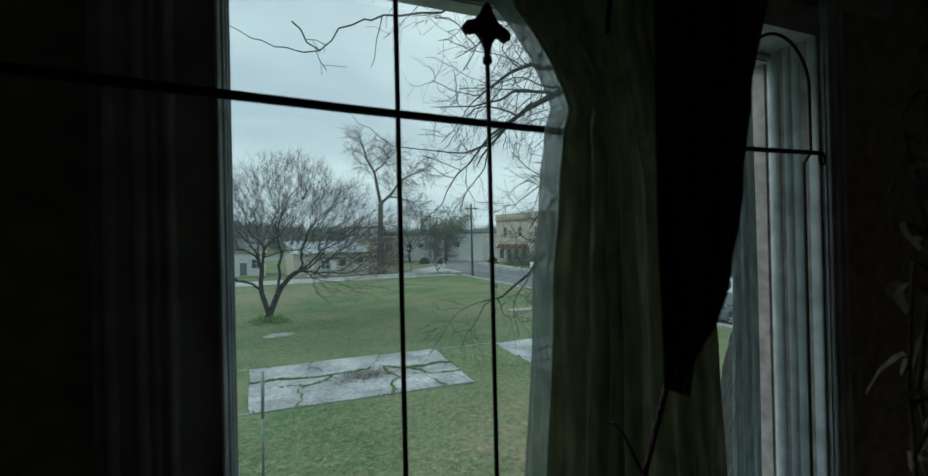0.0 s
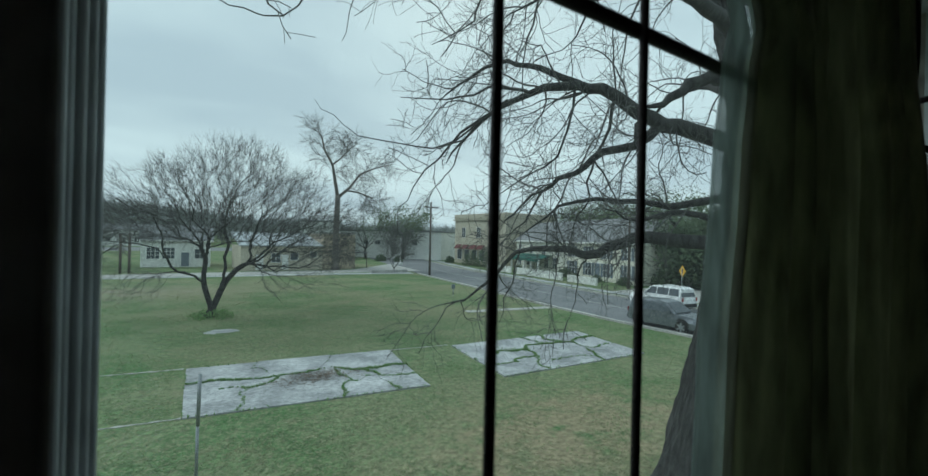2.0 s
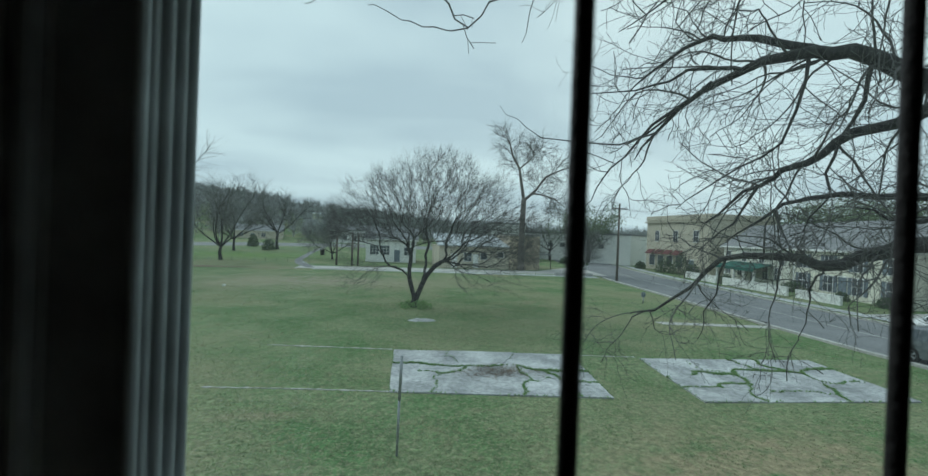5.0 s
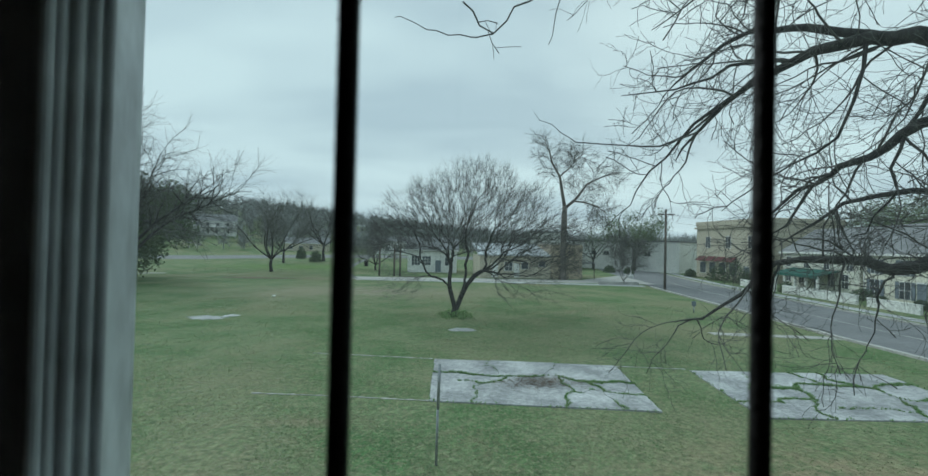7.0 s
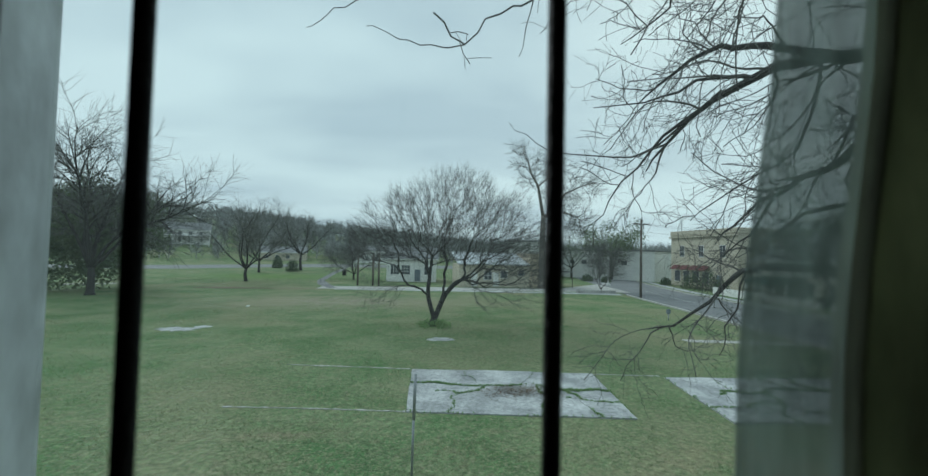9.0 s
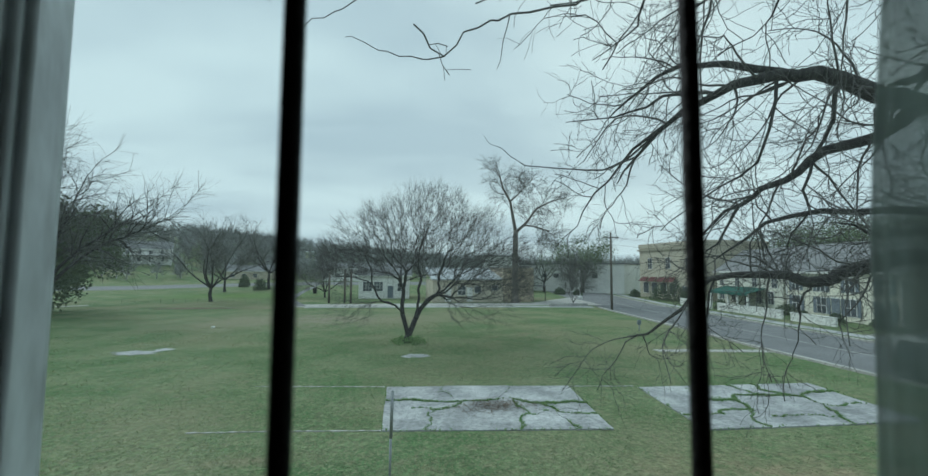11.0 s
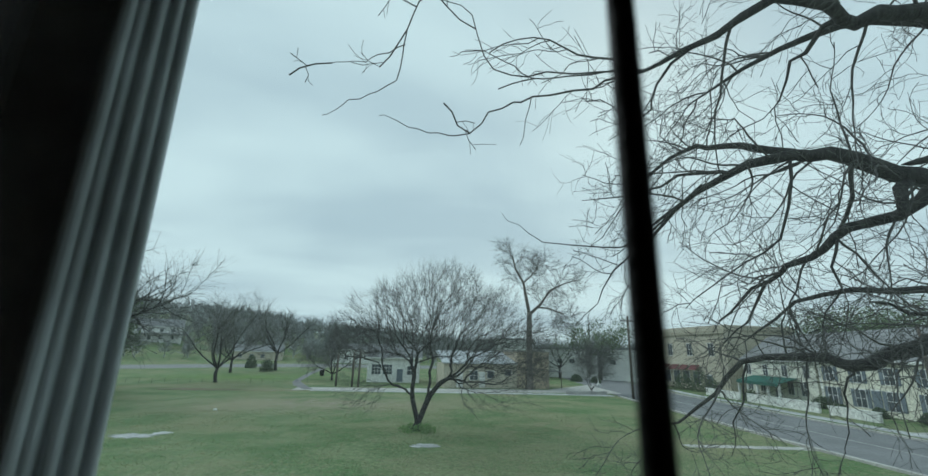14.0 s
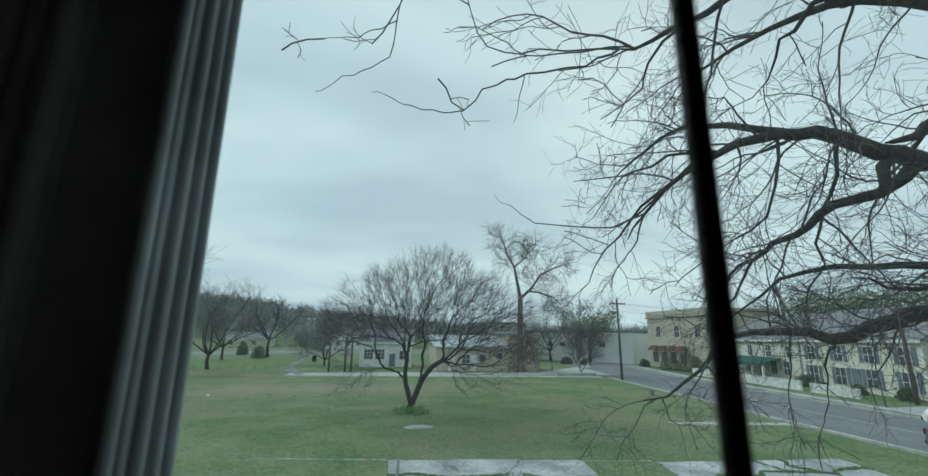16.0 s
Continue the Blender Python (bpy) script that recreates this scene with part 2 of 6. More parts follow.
M_ROOF = mat("grey_shingles", (0.24, 0.245, 0.25), (0.18, 0.185, 0.19), scale=0.8, rough=0.95, bump=0.3, fine=10)
M_METAL = mat("metal_roof", (0.50, 0.53, 0.55), (0.40, 0.43, 0.45), scale=0.5, rough=0.5, metal=0.3)
M_PANE = mat("dark_pane", (0.10, 0.115, 0.13), (0.06, 0.07, 0.08), scale=0.6, rough=0.15)
M_SHUT = mat("blue_grey_shutter", (0.17, 0.20, 0.23), (0.14, 0.17, 0.20), scale=2, rough=0.7)
M_GREEN = mat("green_awning", (0.030, 0.120, 0.095), (0.020, 0.090, 0.072), scale=1, rough=0.8)
M_RED = mat("dark_red_awning", (0.13, 0.042, 0.042), (0.09, 0.032, 0.032), scale=1, rough=0.8)
M_POLE = mat("weathered_pole", (0.13, 0.11, 0.095), (0.085, 0.075, 0.065), scale=2, rough=0.95, stretch=(1, 1, 0.1), fine=20)
M_STEEL = mat("galvanised_steel", (0.36, 0.38, 0.39), (0.25, 0.27, 0.28), scale=5, rough=0.5, metal=0.6)
M_CAR = mat("dark_grey_paint", (0.19, 0.205, 0.225), (0.165, 0.18, 0.20), scale=0.6, rough=0.25, metal=0.5)
M_CAR_WHITE = mat("white_paint", (0.78, 0.79, 0.79), (0.72, 0.73, 0.73), scale=0.6, rough=0.25)
M_TYRE = mat("tyre_rubber", (0.02, 0.02, 0.02), (0.015, 0.015, 0.015), scale=5, rough=0.9)
M_LAMP_RED = mat("red_lens", (0.30, 0.03, 0.03), rough=0.3)
M_LAMP = mat("clear_lens", (0.6, 0.6, 0.6), rough=0.2)
M_SIGN = mat("yellow_sign", (0.62, 0.36, 0.03), (0.55, 0.32, 0.03), scale=2, rough=0.5)
M_BLACK = mat("black_plastic", (0.02, 0.02, 0.022), rough=0.5)


# ---- building helpers ----
def as_mesh(name, bm, material, smooth=False):
    me = bpy.data.meshes.new(name)
    bmesh.ops.recalc_face_normals(bm, faces=bm.faces)
    bm.to_mesh(me)
    bm.free()
    me.materials.append(material)
    if smooth:
        me.polygons.foreach_set("use_smooth", [True] * len(me.polygons))
    return me


def part(name, bm, material, parent=None, label="", smooth=False):
    """Links a bmesh as one mesh object, under a thing or a part where a parent is given."""
    ob = new(name, as_mesh(name, bm, material, smooth))
    if parent:
        ob.parent = parent
    return tagged(ob, label)


def raw(name, verts, faces, material, parent=None, label="", smooth=False):
    """The same from plain lists, for large meshes."""
    me = bpy.data.meshes.new(name)
    me.from_pydata(verts, [], faces)
    me.materials.append(material)
    if smooth:
        me.polygons.foreach_set("use_smooth", [True] * len(me.polygons))
    ob = new(name, me)
    if parent:
        ob.parent = parent
    return tagged(ob, label)


def box(lo, hi, bevel=0.0, m=None, bm=None):
    bm = bm or bmesh.new()
    made = bmesh.ops.create_cube(bm, size=1.0)["verts"]
    for v in made:
        v.co = Vector([lo[i] + (v.co[i] + 0.5) * (hi[i] - lo[i]) for i in range(3)])
    if bevel:
        es = list({e for v in made for e in v.link_edges})
        made = bmesh.ops.bevel(bm, geom=es, offset=bevel, segments=2, affect="EDGES")["verts"]
    if m:
        bmesh.ops.transform(bm, matrix=m, verts=[v for v in bm.verts])
    return bm


def prism(outline, z0, z1, m=None, bm=None):
    """A flat outline in plan, raised from z0 to z1."""
    bm = bm or bmesh.new()
    lo = [bm.verts.new((x, y, z0)) for x, y in outline]
    hi = [bm.verts.new((x, y, z1)) for x, y in outline]
    bm.faces.new(lo[::-1])
    bm.faces.new(hi)
    k = len(outline)
    for i in range(k):
        bm.faces.new((lo[i], lo[(i + 1) % k], hi[(i + 1) % k], hi[i]))
    if m:
        bmesh.ops.transform(bm, matrix=m, verts=bm.verts)
    return bm


def tube_into(verts, faces, pts, radii, n):
    """A tapering round limb along pts."""
    base = len(verts)
    side = None
    for i, p in enumerate(pts):
        a = pts[min(i + 1, len(pts) - 1)] - pts[max(i - 1, 0)]
        a = a.normalized() if a.length > 1e-9 else Vector((0, 0, 1))
        if side is None:
            side = a.orthogonal().normalized()
        side = side - a * side.dot(a)
        side = side.normalized() if side.length > 1e-6 else a.orthogonal().normalized()
        other = a.cross(side)
        for k in range(n):
            w = 2 * math.pi * k / n
            verts.append(p + (side * math.cos(w) + other * math.sin(w)) * radii[i])
    for i in range(len(pts) - 1):
        for k in range(n):
            a, b = base + i * n + k, base + i * n + (k + 1) % n
            faces.append((a, b, b + n, a + n))
    faces.append(tuple(base + (len(pts) - 1) * n + k for k in range(n)))
    faces.append(tuple(base + k for k in range(n))[::-1])


def rod(name, pts, r, material, parent=None, n=10, label=""):
    v, f = [], []
    pts = [Vector(p) for p in pts]
    tube_into(v, f, pts, [r] * len(pts), n)
    return raw(name, v, f, material, parent, label, smooth=True)


def thing(name, at, label, category, group="", kind="", turn=0.0):
    ob = new(name)
    ob.matrix_world = pose(*at, 0, 0, turn)
    return tagged(ob, label, category, group, kind)


# ---- the room and its window; u runs along the window wall, n points outwards ----
WALL = pose(-0.004, 0.192, 0, 0, 0, -6.9)
FLOOR_Z, CEIL_Z, HEAD_Z, SILL_Z = 3.55, 6.55, 5.86, 4.15
OPEN_W = 1.774


def structure(name, bm, material, label, smooth=False):
    return tagged(part(name, bm, material, None, label, smooth), label, "", "", "structure")


wall_n = structure("wall_north", prism([(-3.0, 0.02), (-0.20, 0.02), (-0.20, 0.25), (-3.0, 0.25)], 0.0, CEIL_Z, WALL), M_WALL, "dark painted room wall beside the window")
for nm, bm in (("wall_north_right", prism([(OPEN_W + 0.07, 0.02), (3.2, 0.02), (3.2, 0.25), (OPEN_W + 0.07, 0.25)], 0.0, CEIL_Z, WALL)),
               ("wall_north_above", prism([(-0.20, 0.02), (OPEN_W + 0.07, 0.02), (OPEN_W + 0.07, 0.25), (-0.20, 0.25)], HEAD_Z + 0.1, CEIL_Z, WALL)),
               ("wall_north_below", prism([(-0.20, 0.02), (OPEN_W + 0.07, 0.02), (OPEN_W + 0.07, 0.25), (-0.20, 0.25)], 0.0, SILL_Z - 0.04, WALL)),
               ("wall_west", prism([(-3.0, -4.0), (-2.85, -4.0), (-2.85, 0.02), (-3.0, 0.02)], 0.0, CEIL_Z, WALL)),
               ("wall_east", prism([(3.05, -4.0), (3.2, -4.0), (3.2, 0.02), (3.05, 0.02)], 0.0, CEIL_Z, WALL)),
               ("wall_south", prism([(-3.0, -4.15), (3.2, -4.15), (3.2, -4.0), (-3.0, -4.0)], 0.0, CEIL_Z, WALL))):
    structure(nm, bm, M_WALL, "dark painted wall of the dim room")
structure("ceiling", prism([(-3.0, -4.15), (3.2, -4.15), (3.2, 0.25), (-3.0, 0.25)], CEIL_Z, CEIL_Z + 0.15, WALL), M_CEIL, "dim plaster ceiling of the room")
structure("floor", prism([(-3.0, -4.15), (3.2, -4.15), (3.2, 0.25), (-3.0, 0.25)], FLOOR_Z - 0.2, FLOOR_Z, WALL), M_FLOOR, "dark wooden floor of the room")

window = tagged(thing("window_1", (0, 0, 0), "tall white-painted window with moulded casing and a clear pane", "window"), "", "", "", "structure")


def upright(name, outline, z0=SILL_Z, z1=HEAD_Z, material=M_TRIM, label=""):
    return part(name, prism(outline, z0, z1, WALL), material, window, label)


def bead(name, u, n, r, z0=SILL_Z, z1=HEAD_Z, squash=1.0):
    """A half-round moulding that runs up the frame."""
    out = [(u + r * math.cos(a) * squash, n + r * math.sin(a)) for a in [2 * math.pi * k / 14 for k in range(14)]]
    return part(name, prism(out, z0, z1, WALL), M_TRIM, window, smooth=False)


# left jamb: flat facing, beaded edge, then a reveal that opens outwards
upright("jamb", [(-0.20, 0.004), (-0.004, 0.004), (0.008, 0.046), (-0.020, 0.060), (-0.137, 0.262), (-0.20, 0.262)])
for u, n, r in ((-0.0082, 0.001, 0.0060), (-0.0045, 0.009, 0.0040), (-0.0005, 0.020, 0.0058), (0.0035, 0.033, 0.0052), (0.0065, 0.045, 0.0050)):
    bead("jamb_bead", u, n, r)
upright("casing_board", [(-0.180, -0.006), (-0.074, -0.006), (-0.074, 0.0035), (-0.180, 0.0035)], FLOOR_Z, HEAD_Z + 0.12)
for u, r in ((-0.171, 0.010), (-0.128, 0.011), (-0.106, 0.006), (-0.084, 0.009)):
    bead("casing_bead", u, -0.007, r, FLOOR_Z, HEAD_Z + 0.12)
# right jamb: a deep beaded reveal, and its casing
# jamb base takes the darker wall colour to paint shade between the beads
upright("jamb", [(OPEN_W, 0.004), (OPEN_W + 0.07, 0.004), (OPEN_W + 0.07, 0.252), (OPEN_W, 0.252)], material=M_WALL, label="right jamb, toned darker as shade between its beads")
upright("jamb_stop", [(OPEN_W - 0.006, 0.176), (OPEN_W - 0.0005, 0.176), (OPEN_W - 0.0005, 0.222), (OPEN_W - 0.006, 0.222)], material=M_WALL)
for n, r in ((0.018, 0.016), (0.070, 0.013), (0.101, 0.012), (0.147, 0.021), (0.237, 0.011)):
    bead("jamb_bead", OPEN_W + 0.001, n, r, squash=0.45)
upright("casing_board", [(OPEN_W + 0.014, -0.008), (OPEN_W + 0.12, -0.008), (OPEN_W + 0.12, 0.0035), (OPEN_W + 0.014, 0.0035)], FLOOR_Z, HEAD_Z + 0.12)
for u, r in ((OPEN_W + 0.03, 0.008), (OPEN_W + 0.065, 0.010), (OPEN_W + 0.105, 0.010)):
    bead("casing_bead", u, -0.009, r, FLOOR_Z, HEAD_Z + 0.12)
# head, sill, sash rails and pane
part("head", prism([(-0.20, 0.004), (OPEN_W + 0.07, 0.004), (OPEN_W + 0.07, 0.252), (-0.20, 0.252)], HEAD_Z, HEAD_Z + 0.098, WALL), M_TRIM, window)
part("head_stop", box((-0.16, 0.150, HEAD_Z - 0.03), (OPEN_W + 0.03, 0.215, HEAD_Z - 0.002), 0.006, WALL), M_TRIM, window)
part("head_casing", box((-0.19, -0.012, HEAD_Z + 0.122), (OPEN_W + 0.42, 0.018, HEAD_Z + 0.25), 0.005, WALL), M_TRIM, window)
part("window_sill", box((-0.19, -0.055, SILL_Z - 0.038), (OPEN_W + 0.05, 0.30, SILL_Z - 0.002), 0.006, WALL), M_TRIM, window)
part("sash_rail", box((-0.15, 0.222, SILL_Z), (OPEN_W + 0.035, 0.250, SILL_Z + 0.07), 0.004, WALL), M_TRIM, window)
pane = part("pane", box((-0.152, 0.240, SILL_Z + 0.071), (OPEN_W + 0.036, 0.244, HEAD_Z - 0.031), 0, WALL), M_GLASS, window, "clear window glass")
pane.visible_shadow = False

# ---- wrought-iron screen that stands before the window ----
screen = thing("iron_screen", (0.45, 0.0, FLOOR_Z), "black wrought-iron screen with upright bars and a cross rail", "screen")


def iron(name, pts, r, n=10, parent=screen):
    o = Vector((0.45, 0.0, FLOOR_Z))
    return rod(name, [Vector(p) - o for p in pts], r, M_IRON, parent, n)


RAIL_Z = 5.425
iron("rail", [(-0.36, 0.004, RAIL_Z - 0.004), (0.2, 0.004, RAIL_Z), (0.8, 0.010, RAIL_Z + 0.012), (1.2, 0.004, RAIL_Z + 0.020), (1.4, -0.008, RAIL_Z + 0.026), (1.72, -0.035, RAIL_Z + 0.034)], 0.0075)
for sx, x0 in ((-1, -0.36), (1, 1.72)):
    iron("scroll", [(x0 + sx * (0.004 + 0.026 * math.sin(a) * (1 - a / 9)), -0.002 - 0.035 * (x0 > 0), RAIL_Z + 0.036 * (x0 > 0) - 0.030 * (1 - math.cos(a)) * (1 - a / 9)) for a in [0.45 * k for k in range(12)]], 0.0045, 8)
bar = iron("bar", [(0.27, 0, FLOOR_Z), (0.27, 0, 5.0), (0.27, 0, 6.20)], 0.0046)
bar2 = iron("bar", [(0.459, 0, FLOOR_Z), (0.459, 0, 5.0), (0.459, 0, 5.556)], 0.0046)
for x0, x1, top, spring, y0 in ((0.63, 0.945, 5.77, 5.58, -0.15), (1.31, 1.66, 5.80, 5.66, -0.035)):
    cx, rx, rz = (x0 + x1) / 2, (x1 - x0) / 2, top - spring
    arc = [(cx - rx * math.cos(a), y0, spring + rz * math.sin(a)) for a in [math.pi * k / 18 for k in range(19)]]
    iron("hoop", arc + [(x1, y0, RAIL_Z + 0.03), (x1, y0 + 0.02, RAIL_Z)] + ([(x1, y0 + 0.02, FLOOR_Z)] if x1 > 1 else [(x1, 0.045, RAIL_Z - 0.02)]), 0.0046)
iron("bar", [(0.90, 0.045, FLOOR_Z), (0.90, 0.045, RAIL_Z)], 0.0046)


def finial():
    """A cast fleur-de-lis on a turned socket."""
    bm = bmesh.new()
    prof = [(0.006, 0.0), (0.0095, 0.004), (0.0095, 0.012), (0.0065, 0.020), (0.0075, 0.030), (0.0105, 0.040), (0.009, 0.048)]
    rings = [[bm.verts.new((r * math.cos(2 * math.pi * k / 14), r * math.sin(2 * math.pi * k / 14), z)) for k in range(14)] for r, z in prof]
    for a, b in zip(rings, rings[1:]):
        for k in range(14):
            bm.faces.new((a[k], a[(k + 1) % 14], b[(k + 1) % 14], b[k]))
    bm.faces.new(rings[0][::-1])
    bm.faces.new(rings[-1])
    half = [(0.0, 0.040), (0.010, 0.042), (0.016, 0.052), (0.027, 0.060), (0.038, 0.052), (0.050, 0.054), (0.055, 0.062), (0.050, 0.074), (0.036, 0.080),
            (0.024, 0.086), (0.018, 0.096), (0.011, 0.104), (0.009, 0.112), (0.0, 0.124)]
    out = half + [(-x, z) for x, z in half[-2:0:-1]]
    f = [bm.verts.new((x, -0.009, z)) for x, z in out]
    b = [bm.verts.new((x, 0.009, z)) for x, z in out]
    bm.faces.new(f)
    bm.faces.new(b[::-1])
    for i in range(len(out)):
        j = (i + 1) % len(out)
        bm.faces.new((f[i], b[i], b[j], f[j]))
    bmesh.ops.recalc_face_normals(bm, faces=bm.faces)
    bmesh.ops.bevel(bm, geom=[e for e in bm.edges if e.calc_face_angle(0) > 0.6 and abs(e.verts[0].co.y) > 0.008], offset=0.003, segments=2, affect="EDGES")
    bmesh.ops.transform(bm, matrix=pose(0.009, 0, 5.545 - FLOOR_Z), verts=bm.verts)
    return bm


part("finial", finial(), M_IRON, screen, "cast fleur-de-lis finial")


# ---- curtain, tied back, with a darker drape behind it ----
def cloth(name, material, left, right, y_at, z0, z1, folds, depth, thick, seed, parent=None, rows=60, cols=110):
    """Hanging cloth: left(z) and right(z) give its edges; the folds deepen downwards."""
    rng = random.Random(seed)
    ph = [rng.uniform(0, 6.28) for _ in range(3)]
    v, f = [], []
    for j in range(rows + 1):
        z = z0 + (z1 - z0) * j / rows
        a, b = left(z), right(z)
        for i in range(cols + 1):
            s = i / cols
            w = s + 0.035 * math.sin(6.28 * s * 2.3 + ph[0])
            d = depth * (math.sin(6.28 * folds * w + ph[1] + 0.5 * math.sin(1.7 * z)) + 0.35 * math.sin(6.28 * folds * 2.17 * w + ph[2] + 2.2 * z))
            d *= 0.55 + 0.45 * min(1.0, (b - a) / 0.45)
            v.append((a + (b - a) * s, y_at(s, z) + d, z))
    for j in range(rows):
        for i in range(cols):
            k = j * (cols + 1) + i
            f.append((k, k + 1, k + cols + 2, k + cols + 1))
    ob = raw(name, v, f, material, parent, smooth=True)
    sol = ob.modifiers.new("thickness", "SOLIDIFY")
    sol.thickness = thick
    return ob


def knots(*pairs):
    def at(z):
        for (z0, a), (z1, b) in zip(pairs, pairs[1:]):
            if z <= z1:
                t = min(1.0, max(0.0, (z - z0) / (z1 - z0)))
                t = t * t * (3 - 2 * t)
                return a + (b - a) * t
        return pairs[-1][1]
    return at


TIE_Z = 5.47
curtain = thing("curtain", (0, 0, 0), "cream sheer curtain tied back in soft folds", "curtain")
HEM_LINE = ((3.62, 0.455), (4.6, 0.510), (5.08, 0.543), (5.30, 0.566), (5.42, 0.584), (5.483, 0.604), (5.544, 0.567), (5.607, 0.514), (5.67, 0.458), (5.95, 0.34), (6.4, 0.22))
cloth("panel", M_SHEER, knots(*[(z, u + 0.040) for z, u in HEM_LINE]),
      knots((3.62, 1.06), (4.6, 1.012), (4.92, 0.992), (5.1, 0.976), (5.3, 0.955), (TIE_Z, 0.87), (5.62, 0.85), (5.95, 1.0), (6.4, 1.1)),
      lambda s, z: -0.026 - 0.100 * s, 3.62, 6.40, 8.0, 0.015, 0.0012, 3, curtain)
cloth("loose_edge", M_EDGE, knots(*HEM_LINE), knots(*[(z, u + 0.052) for z, u in HEM_LINE]),
      lambda s, z: -0.014 - 0.012 * s, 3.62, 6.40, 1.2, 0.004, 0.0008, 5, curtain, 60, 40)
cloth("swag", M_DRAPE, knots((4.85, 0.96), (5.1, 0.98), (5.5, 0.90), (5.9, 0.92), (6.4, 0.95)),
      knots((4.85, 0.98), (5.1, 1.06), (5.3, 1.16), (5.6, 1.27), (6.4, 1.36)),
      lambda s, z: -0.045 - 0.01 * s, 4.85, 6.40, 4.0, 0.010, 0.0012, 15, curtain, 50, 60)
drape = thing("drape", (0, 0, 0), "narrow dark cloth hanging from the ceiling in the room", "drape")
cloth("panel", M_DRAPE, knots((5.06, 0.354), (5.2, 0.350), (5.5, 0.352), (6.0, 0.345), (6.55, 0.34)),
      knots((5.06, 0.3555), (5.08, 0.361), (5.145, 0.420), (5.25, 0.448), (5.35, 0.468), (5.45, 0.489), (6.55, 0.55)),
      lambda s, z: -0.465 - 0.02 * s, 5.06, CEIL_Z, 2.5, 0.006, 0.0015, 8, drape, 50, 50)
rod("hem", [(0.354, -0.466, 5.06), (0.3555, -0.484, 5.06)], 0.0012, M_DRAPE, drape, 8)
sheer = thing("sheer_curtain", (0, 0, 0), "white sheer curtain panel against the far side of the glass", "curtain")
sh = cloth("panel", M_VOILE, lambda z: 1.57 + 0.02 * (z - 4), lambda z: OPEN_W - 0.05, lambda s, z: 0.195, SILL_Z, HEAD_Z - 0.04, 3.0, 0.012, 0.001, 12, sheer, 30, 60)
sh.matrix_world = WALL

# ---- a dry branch leaning in the room beside the window ----
branch_thing = thing("dry_branch", (0, 0, 0), "thin bare brown branch leaning by the curtain", "branch")
v, f = [], []
tube_into(v, f, [Vector(p) for p in ((0.05, -0.42, 3.56), (0.28, -0.33, 4.22), (0.53, -0.290, 4.85), (0.64, -0.305, 5.15), (0.75, -0.323, 5.42), (0.80, -0.335, 5.60), (0.86, -0.35, 5.85))],
          [0.0045, 0.0045, 0.0045, 0.0052, 0.0062, 0.0058, 0.0045], 8)
raw("stem", v, f, M_STICK, branch_thing, smooth=True)
for p, q in (((0.64, -0.305, 5.15), (0.70, -0.28, 5.24)), ((0.75, -0.323, 5.42), (0.71, -0.34, 5.53)), ((0.53, -0.290, 4.85), (0.49, -0.27, 4.93))):
    rod("side_twig", [p, Vector(p).lerp(Vector(q), 0.6) + Vector((0, 0, 0.01)), q], 0.0022, M_STICK, branch_thing, 6)


# ---- a tall dried plant beside the window ----
dried = thing("dried_plant", (0.80, -0.52, FLOOR_Z), "tall dried plant with curled pale brown leaves", "plant")
prng = random.Random(44)
for k in range(4):
    v, f = [], []
    lean = Vector((prng.uniform(-0.03, 0.05), prng.uniform(-0.05, 0.03), 0))
    pts = [Vector((prng.gauss(0, 0.010), prng.gauss(0, 0.010), 0)) + lean * t + Vector((0, 0, t * (2.15 - 0.18 * k))) for t in [i / 10 for i in range(11)]]
    tube_into(v, f, pts, [0.006 - 0.0004 * i for i in range(11)], 6)
    stem = raw("stem", v, f, M_STICK, dried, smooth=True)
    for j in range(16):
        p = pts[4 + j % 7] + Vector((0, 0, prng.uniform(-0.08, 0.08)))
        w = prng.uniform(0, 6.283)
        out, side = Vector((math.cos(w), math.sin(w), -0.9)).normalized(), Vector((-math.sin(w), math.cos(w), 0))
        ln, wd = prng.uniform(0.03, 0.07), prng.uniform(0.005, 0.011)
        lv, lf = [], []
        for i in range(6):
            t = i / 5
            c = p + out * ln * t + Vector((0, 0, 0.05 * math.sin(t * 3.1))) + side * 0.02 * math.sin(t * 5 + j)
            h = wd * math.sin(min(1, t + 0.15) * 2.9)
            lv += [c - side * h, c + Vector((0, 0, -0.006)), c + side * h]
        for i in range(5):
            lf += [(3 * i, 3 * i + 1, 3 * i + 4, 3 * i + 3), (3 * i + 1, 3 * i + 2, 3 * i + 5, 3 * i + 4)]
        raw("leaf", lv, lf, M_DRY, stem)


# ---- ground, road and pavements ----
def hill(x, y):
    d, az = math.hypot(x, y), math.degrees(math.atan2(x, y))
    prof = ((-180, 4), (-60, 31), (-35, 30), (-21, 25), (-8, 17), (5, 10), (20, 5), (60, 5), (180, 4))
    top = 4.0
    for (a0, h0), (a1, h1) in zip(prof, prof[1:]):
        if a0 <= az <= a1:
            top = h0 + (h1 - h0) * (az - a0) / (a1 - a0)
    t = min(1.0, max(0.0, (d - 190) / 150))
    return top * t * t * (3 - 2 * t)


